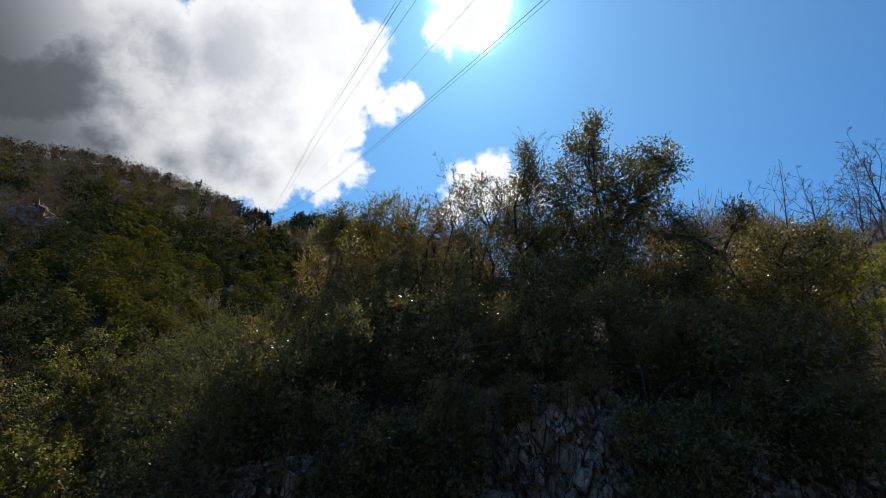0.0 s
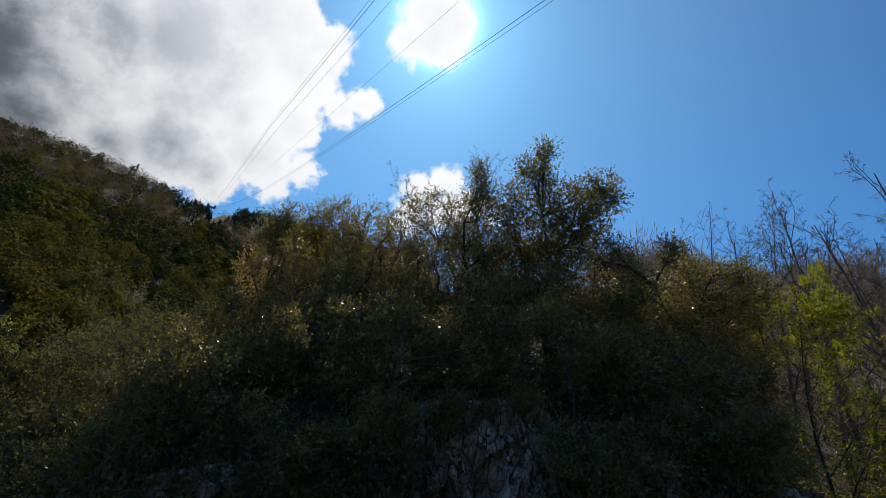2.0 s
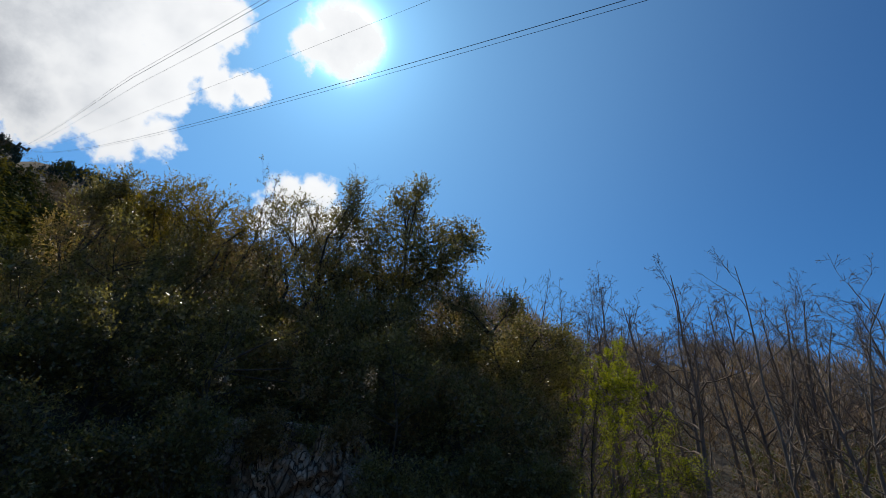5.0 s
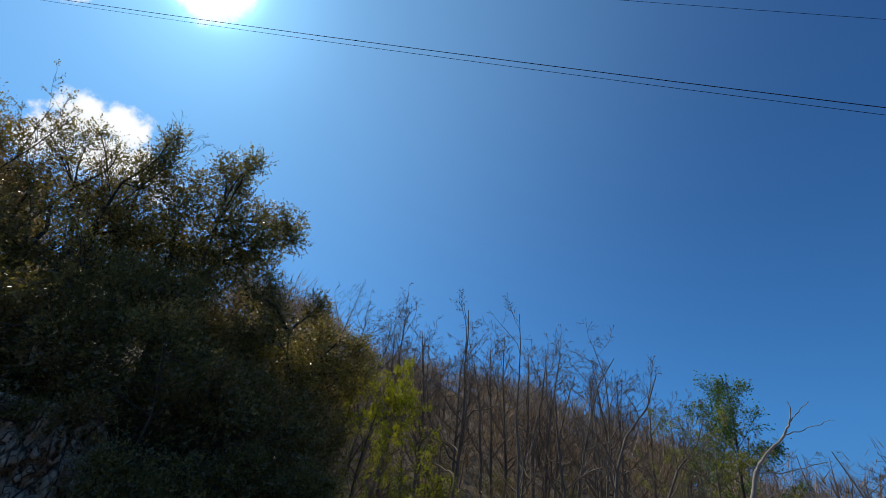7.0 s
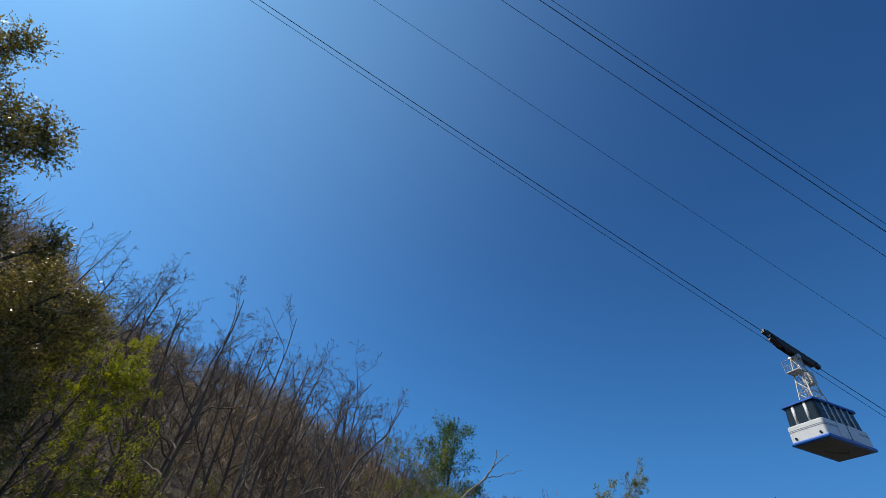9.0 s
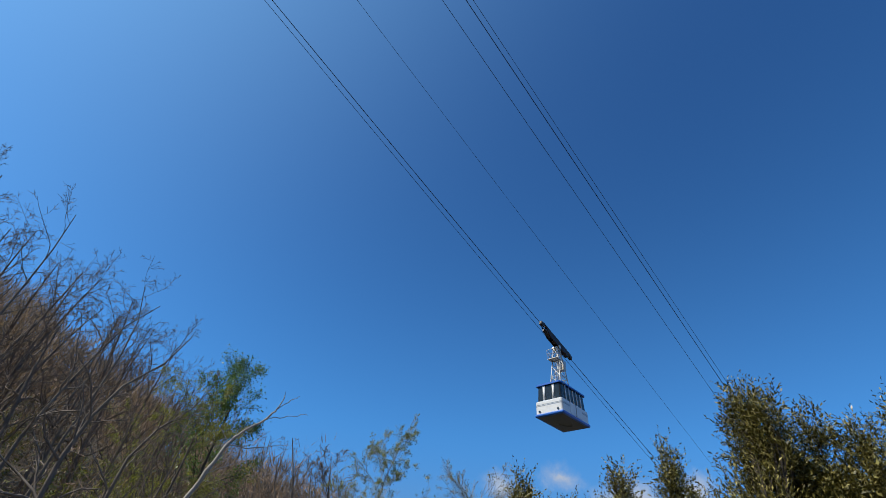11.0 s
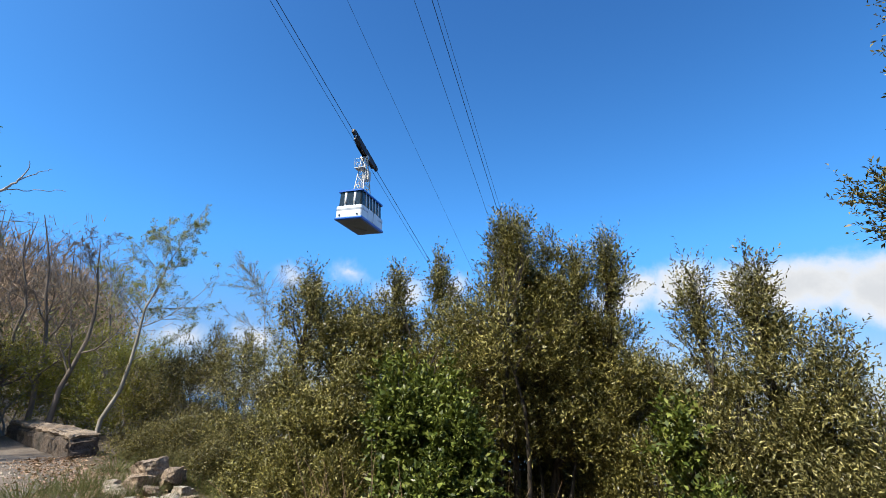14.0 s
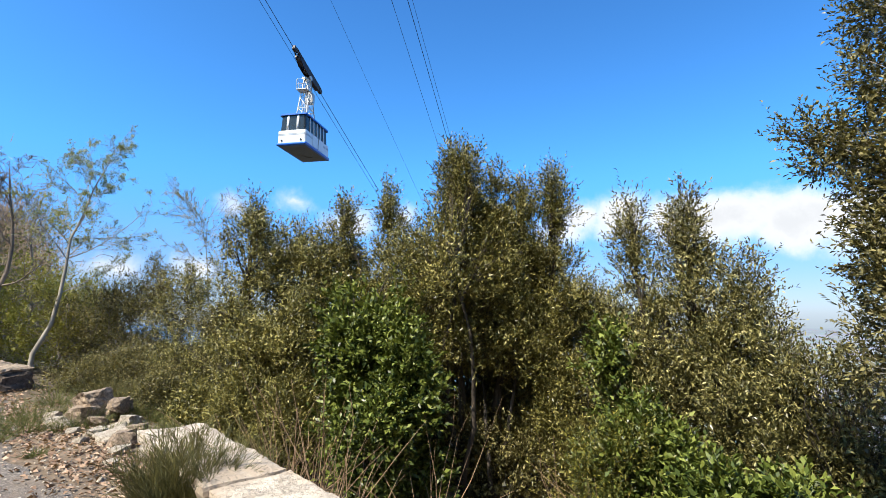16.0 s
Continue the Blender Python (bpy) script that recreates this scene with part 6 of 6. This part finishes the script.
rope("haul_rope", 0.25, -0.30, 0.018, "thinner dark steel haul rope under the track rope")
rope("signal_cable", -4.6, 0.0, 0.012, "thin dark signal cable between the two tracks")
rope("haul_rope", -8.8, 0.0, 0.016, "thin dark steel haul rope of the second track")
rope("track_rope", -9.9, 0.0, 0.023, "thick dark steel track rope of the second track")
rope("tail_rope", -10.2, 0.1, 0.014, "thin dark rope beside the second track rope")


def build_cabin():
    at = on_line(CABIN_S)
    yaw = math.degrees(math.atan2(LINE_V.y, LINE_V.x))
    ob = thing("cable_car", "white and blue cable car cabin hanging from its carriage", "cable car", at=pose(*at, 0, 0, yaw) @ Matrix.Scale(1.13, 4))
    # x along the line, z up, origin on the rope
    L, W, bot, top = 1.80, 1.04, -6.2, -3.80
    sill = bot + 1.0
    # floor tray and skirt
    part("skirt", box(bmesh.new(), -L - 0.05, L + 0.05, -W - 0.05, W + 0.05, bot, bot + 0.20, 0.07, 3), M["blue_paint"], ob, "blue bumper skirt")
    panel = part("underside_panel", box(bmesh.new(), -L + 0.12, L - 0.12, -W + 0.12, W - 0.12, bot - 0.012, bot + 0.05, 0.01), M["cream_paint"], ob, "cream underside panel with faded lettering")
    for text, x, size in (("FUNIVIA", -1.25, 0.34), ("FAITO", -0.85, 0.30)):
        cu = bpy.data.curves.new("lettering", "FONT")
        cu.body, cu.size, cu.align_x, cu.extrude = text, size, "CENTER", 0.002
        tmp = bpy.data.objects.new("lettering", cu)
        scene.collection.objects.link(tmp)
        bpy.context.view_layer.update()
        me = bpy.data.meshes.new_from_object(tmp)
        bpy.data.objects.remove(tmp)
        me.materials.append(M["lettering"])
        t = part("lettering", me, M["lettering"], panel, at=pose(x, 0, bot - 0.017, 180, 0, 90))
    g = Geo()
    a = np.linspace(0.2, 2.7, 14)
    swoosh = np.stack([-0.35 + 1.2 * np.sin(a) ** 1.2, 0.55 - 0.42 * a, np.full(14, bot - 0.016)], -1)
    tubes(g, swoosh[None], (0.035 * np.sin(np.linspace(0.4, 2.9, 14)) + 0.006)[None], 4)
    part("emblem", g, M["lettering"], panel)
    # lower shell, tapered a little, rounded corners
    def shell(z0, z1, l0, l1, w0, w1, bevel):
        bm = bmesh.new()
        bmesh.ops.create_cube(bm, size=1.0)
        for v in bm.verts:
            up = v.co.z > 0
            v.co = Vector((math.copysign(l1 if up else l0, v.co.x), math.copysign(w1 if up else w0, v.co.y), z1 if up else z0))
        es = [e for e in bm.edges if abs((e.verts[0].co - e.verts[1].co).z) > 0.02]
        bmesh.ops.bevel(bm, geom=es, offset=bevel, segments=4, affect="EDGES", profile=0.5)
        return bm

    part("body", shell(bot + 0.18, sill, L, L, W, W, 0.16), M["white_paint"], ob)
    band = part("window_band", shell(sill + 0.002, top - 0.14, L - 0.10, L - 0.16, W - 0.10, W - 0.16, 0.16), M["glass"], ob, "dark tinted window band")
    part("body_stripe", shell(sill - 0.30, sill - 0.26, L + 0.006, L + 0.006, W + 0.006, W + 0.006, 0.16), M["grey_stripe"], ob)
    part("body_stripe", shell(sill - 0.22, sill - 0.19, L + 0.006, L + 0.006, W + 0.006, W + 0.006, 0.16), M["grey_stripe"], ob)
    part("sill_rail", shell(sill - 0.03, sill + 0.05, L - 0.01, L - 0.02, W - 0.01, W - 0.02, 0.16), M["white_paint"], ob)
    part("head_rail", shell(top - 0.21, top - 0.165, L - 0.09, L - 0.11, W - 0.09, W - 0.11, 0.15), M["white_paint"], ob)
    roof = part("roof", shell(top - 0.17, top, L - 0.06, L - 0.30, W - 0.06, W - 0.30, 0.15), M["blue_paint"], ob, "blue cabin roof")
    part("roof_rim", shell(top - 0.235, top - 0.12, L - 0.045, L - 0.05, W - 0.045, W - 0.05, 0.15), M["blue_paint"], ob, "blue roof rim")
    part("roof_deck", shell(top - 0.01, top + 0.05, L - 0.40, L - 0.48, W - 0.38, W - 0.46, 0.08), M["grey_steel"], ob)
    # window pillars
    def pillar(x, y, dx, dy, wide):
        g = Geo()
        a, b = np.array([x, y, sill]), np.array([x - dx, y - dy, top - 0.14])
        along = np.array([wide, 0, 0]) if abs(dy) > 0 else np.array([0, wide, 0])
        out = np.array([0, math.copysign(0.03, y), 0]) if abs(dy) > 0 else np.array([math.copysign(0.03, x), 0, 0])
        v = [a - along, a + along, b + along, b - along]
        v = np.array([q + out for q in v] + [q - out * 2 for q in v])
        g.add(v, [[0, 1, 2, 3], [7, 6, 5, 4], [0, 4, 5, 1], [1, 5, 6, 2], [2, 6, 7, 3], [3, 7, 4, 0]])
        part("pillar", g, M["white_paint"], ob)

    for sy in (-1, 1):
        for x in (-1.02, -0.5, 0.5, 1.02):
            pillar(x, sy * (W - 0.09), 0.0, sy * 0.06, 0.05)
        # sliding double door in the middle of each side
        door = box(bmesh.new(), -0.80, -0.02, sy * (W + 0.008) - 0.02, sy * (W + 0.008) + 0.02, bot + 0.24, sill + 0.04, 0.01)
        d = part("door", door, M["white_paint"], ob)
        part("door", box(bmesh.new(), 0.02, 0.80, sy * (W + 0.008) - 0.02, sy * (W + 0.008) + 0.02, bot + 0.24, sill + 0.04, 0.01), M["white_paint"], ob)
        part("door_seal", box(bmesh.new(), -0.035, 0.035, sy * (W + 0.012) - 0.02, sy * (W + 0.012) + 0.024, bot + 0.22, sill + 0.02, 0.0), M["dark_steel"], ob, "black rubber door seal")
        pillar(0.0, sy * (W - 0.09), 0.0, sy * 0.06, 0.04)
    for sx in (-1, 1):
        for y in (-0.36, 0.36):
            pillar(sx * (L - 0.09), y, sx * 0.06, 0.0, 0.075)
        for y in (-0.7, 0.7):
            bm = bmesh.new()
            bmesh.ops.create_cone(bm, cap_ends=True, segments=12, radius1=0.07, radius2=0.06, depth=0.04)
            part("lamp", bm, M["glass"], ob, at=pose(sx * (L + 0.02), y, bot + 0.34, 0, 90, 0))
    # hanger: lattice mast with a platform and control box
    z0, z1 = top + 0.04, -0.62
    for sx in (-1, 1):
        for sy in (-1, 1):
            g = Geo()
            bar(g, (sx * 0.62, sy * 0.42, z0), (sx * 0.17, sy * 0.16, z1), 0.045)
            part("hanger_leg", g, M["grey_steel"], ob)
    for k in range(4):
        t0, t1 = k / 4, (k + 1) / 4
        px = lambda t: 0.62 + (0.17 - 0.62) * t
        py = lambda t: 0.42 + (0.16 - 0.42) * t
        pz = lambda t: z0 + (z1 - z0) * t
        g = Geo()
        for s in (-1, 1):
            bar(g, (-px(t0), s * py(t0), pz(t0)), (px(t1), s * py(t1), pz(t1)), 0.024, 4)
            bar(g, (px(t0), s * py(t0), pz(t0)), (-px(t1), s * py(t1), pz(t1)), 0.024, 4)
            bar(g, (s * px(t0), -py(t0), pz(t0)), (s * px(t1), py(t1), pz(t1)), 0.024, 4)
            bar(g, (s * px(t1), -py(t1), pz(t1)), (s * px(t1), py(t1), pz(t1)), 0.026, 4)
            bar(g, (-px(t1), s * py(t1), pz(t1)), (px(t1), s * py(t1), pz(t1)), 0.026, 4)
        part("hanger_brace", g, M["grey_steel"], ob)
    part("service_platform", box(bmesh.new(), -0.80, -0.15, -0.40, 0.40, -1.72, -1.66, 0.01), M["grey_steel"], ob)
    g = Geo()
    for x in (-0.80, -0.48, -0.15):
        for y in (-0.40, 0.40):
            bar(g, (x, y, -1.66), (x, y, -0.95), 0.018, 4)
    for y in (-0.40, 0.40):
        for h in (-0.95, -1.3):
            bar(g, (-0.80, y, h), (-0.15, y, h), 0.018, 4)
    for h in (-0.95, -1.3):
        bar(g, (-0.80, -0.40, h), (-0.80, 0.40, h), 0.018, 4)
    part("platform_rail", g, M["grey_steel"], ob)
    part("control_box", box(bmesh.new(), 0.30, 0.72, -0.28, 0.28, -2.25, -1.45, 0.04, 2), M["grey_steel"], ob)
    g = Geo()
    bar(g, (1.05, 0.55, top), (1.05, 0.55, -1.55), 0.03)
    bar(g, (1.05, 0.85, top), (1.05, 0.85, -1.55), 0.03)
    for k in range(7):
        bar(g, (1.05, 0.55, top + 0.3 * k + 0.2), (1.05, 0.85, top + 0.3 * k + 0.2), 0.016, 4)
    part("ladder", g, M["grey_steel"], ob)
    # carriage along the rope: side plates, wheels, brake housings
    tilt = math.degrees(math.asin(-LINE_V.z))
    along = pose(0, 0, 0, 0, tilt, 0)
    for sy in (-1, 1):
        bm = bmesh.new()
        bmesh.ops.create_cube(bm, size=1.0)
        for v in bm.verts:
            end = 1.0 if v.co.z < 0 else 1.95
            v.co = Vector((math.copysign(end, v.co.x), sy * 0.17 + v.co.y * 0.05, 0.14 if v.co.z > 0 else -0.42))
        bmesh.ops.bevel(bm, geom=bm.edges[:], offset=0.015, segments=1, affect="EDGES")
        part("side_plate", bm, M["rust_steel"], ob, at=along)
    for k in range(10):
        x = -1.8 + k * 3.6 / 9
        bm = bmesh.new()
        bmesh.ops.create_cone(bm, cap_ends=True, segments=18, radius1=0.17, radius2=0.17, depth=0.12)
        part("rope_wheel", bm, M["dark_steel"], ob, at=along @ pose(x, 0, 0.19, 90, 0, 0))
    for x in (-1.2, 0.0, 1.2):
        part("wheel_cover", box(bmesh.new(), x - 0.45, x + 0.45, -0.16, 0.16, -0.30, -0.10, 0.03, 2), M["dark_steel"], ob, at=along)
    for x in (-2.05, 2.05):
        part("rope_guide", box(bmesh.new(), x - 0.18, x + 0.18, -0.12, 0.12, -0.10, 0.22, 0.04, 2), M["dark_steel"], ob, at=along)
    bm = bmesh.new()
    bmesh.ops.create_cone(bm, cap_ends=True, segments=20, radius1=0.16, radius2=0.16, depth=0.62)
    part("hanger_pin", bm, M["grey_steel"], ob, at=pose(0, 0, -0.55, 90, 0, 0))


def bar(g, a, b, r, sides=6):
    tubes(g, np.array([[a, b]], float), np.full((1, 2), r), sides)


build_cabin()


def build_crest():
    """Pylon, upper station and mast on the far crest."""
    yaw = math.degrees(math.atan2(SIDE.y, SIDE.x))
    foot = PYLON + SIDE * -2.0
    gz = ground_z(foot)
    ob = thing("pylon", "dark steel cableway pylon on the wooded crest", "pylon", at=pose(foot.x, foot.y, 0, 0, 0, yaw))
    h = PYLON.z
    for sx in (-1, 1):
        for sy in (-1, 1):
            g = Geo()
            bar(g, (sx * 1.5, sy * 1.5, gz - 1), (sx * 0.5, sy * 0.5, h - 0.8), 0.22, 6)
            part("leg", g, M["steel_far"], ob)
    for k in range(4):
        a, b = k / 4, (k + 1) / 4
        w = lambda t: 1.5 - 1.0 * t
        z = lambda t: gz + (h - 0.8 - gz) * t
        g = Geo()
        for s in (-1, 1):
            bar(g, (-w(a), s * w(a), z(a)), (w(b), s * w(b), z(b)), 0.13, 4)
            bar(g, (s * w(a), -w(a), z(a)), (s * w(b), w(b), z(b)), 0.13, 4)
        part("brace", g, M["steel_far"], ob)
    part("crossarm", box(bmesh.new(), -2.6, 2.6, -0.6, 0.6, h - 0.9, h - 0.3, 0.1), M["steel_far"], ob)
    for x in (-2.0, 2.0):
        part("saddle", box(bmesh.new(), x - 0.5, x + 0.5, -2.2, 2.2, h - 0.3, h + 0.3, 0.1), M["steel_far"], ob)
    q = polar(-22.9, 278.0)
    z = 1.6 + 278 * math.tan(radians(25.6))
    st = thing("upper_station", "dark concrete station building on the far crest", "building", at=pose(q.x, q.y, z, 0, 0, 20))
    part("floor_slab", box(bmesh.new(), -4, 4, -3, 3, 0.0, 0.6, 0.05), M["concrete"], st)
    part("roof", box(bmesh.new(), -4.3, 4.3, -3.3, 3.3, 4.4, 5.0, 0.05), M["concrete"], st)
    part("back_wall", box(bmesh.new(), -4, 4, 2.5, 2.9, 0.6, 4.4, 0.03), M["concrete"], st)
    for x in (-3.6, -1.2, 1.2, 3.6):
        part("pillar", box(bmesh.new(), x - 0.3, x + 0.3, -2.8, -2.2, -8.0, 4.4, 0.03), M["concrete"], st)
    q = polar(-30.4, 270.0)
    gz = ground_z(q)
    ma = thing("radio_mast", "thin lattice radio mast on the mountain crest", "mast", at=pose(q.x, q.y, gz))
    top = 1.6 + 270 * math.tan(radians(28.4)) - gz
    for k in range(3):
        a = k * 2.094
        g = Geo()
        bar(g, (0.7 * math.cos(a), 0.7 * math.sin(a), -1), (0.25 * math.cos(a), 0.25 * math.sin(a), top), 0.14, 5)
        part("leg", g, M["steel_far"], ma)
    for k in range(8):
        g = Geo()
        for i in range(3):
            a, b = i * 2.094, (i + 1) * 2.094
            ra, rb = 0.7 - 0.45 * k / 8, 0.7 - 0.45 * (k + 1) / 8
            bar(g, (ra * math.cos(a), ra * math.sin(a), top * k / 8), (rb * math.cos(b), rb * math.sin(b), top * (k + 1) / 8), 0.07, 4)
        part("brace", g, M["steel_far"], ma)
    # grey outcrop in the mountain woods
    rng = np.random.default_rng(77)
    for k, (az, el, r, s) in enumerate(((-43.0, 0, 143, 11), (-41.6, 0, 140, 8), (-44.4, 0, 146, 9))):
        b = part("outcrop", rock_form(rng, 8, 0.22, (1.0, 0.5, 0.8)), M["rock"])
        q = polar(az, r)
        b.matrix_basis = Matrix.LocRotScale((q.x, q.y, ground_z(q) + 2.0), Euler((0.2, rng.normal(0, 0.3), rng.uniform(0, 6.28))), (s, s, s))
        tagged(b, "grey limestone outcrop among the mountain woods", "rock", "mountain outcrops")


build_crest()
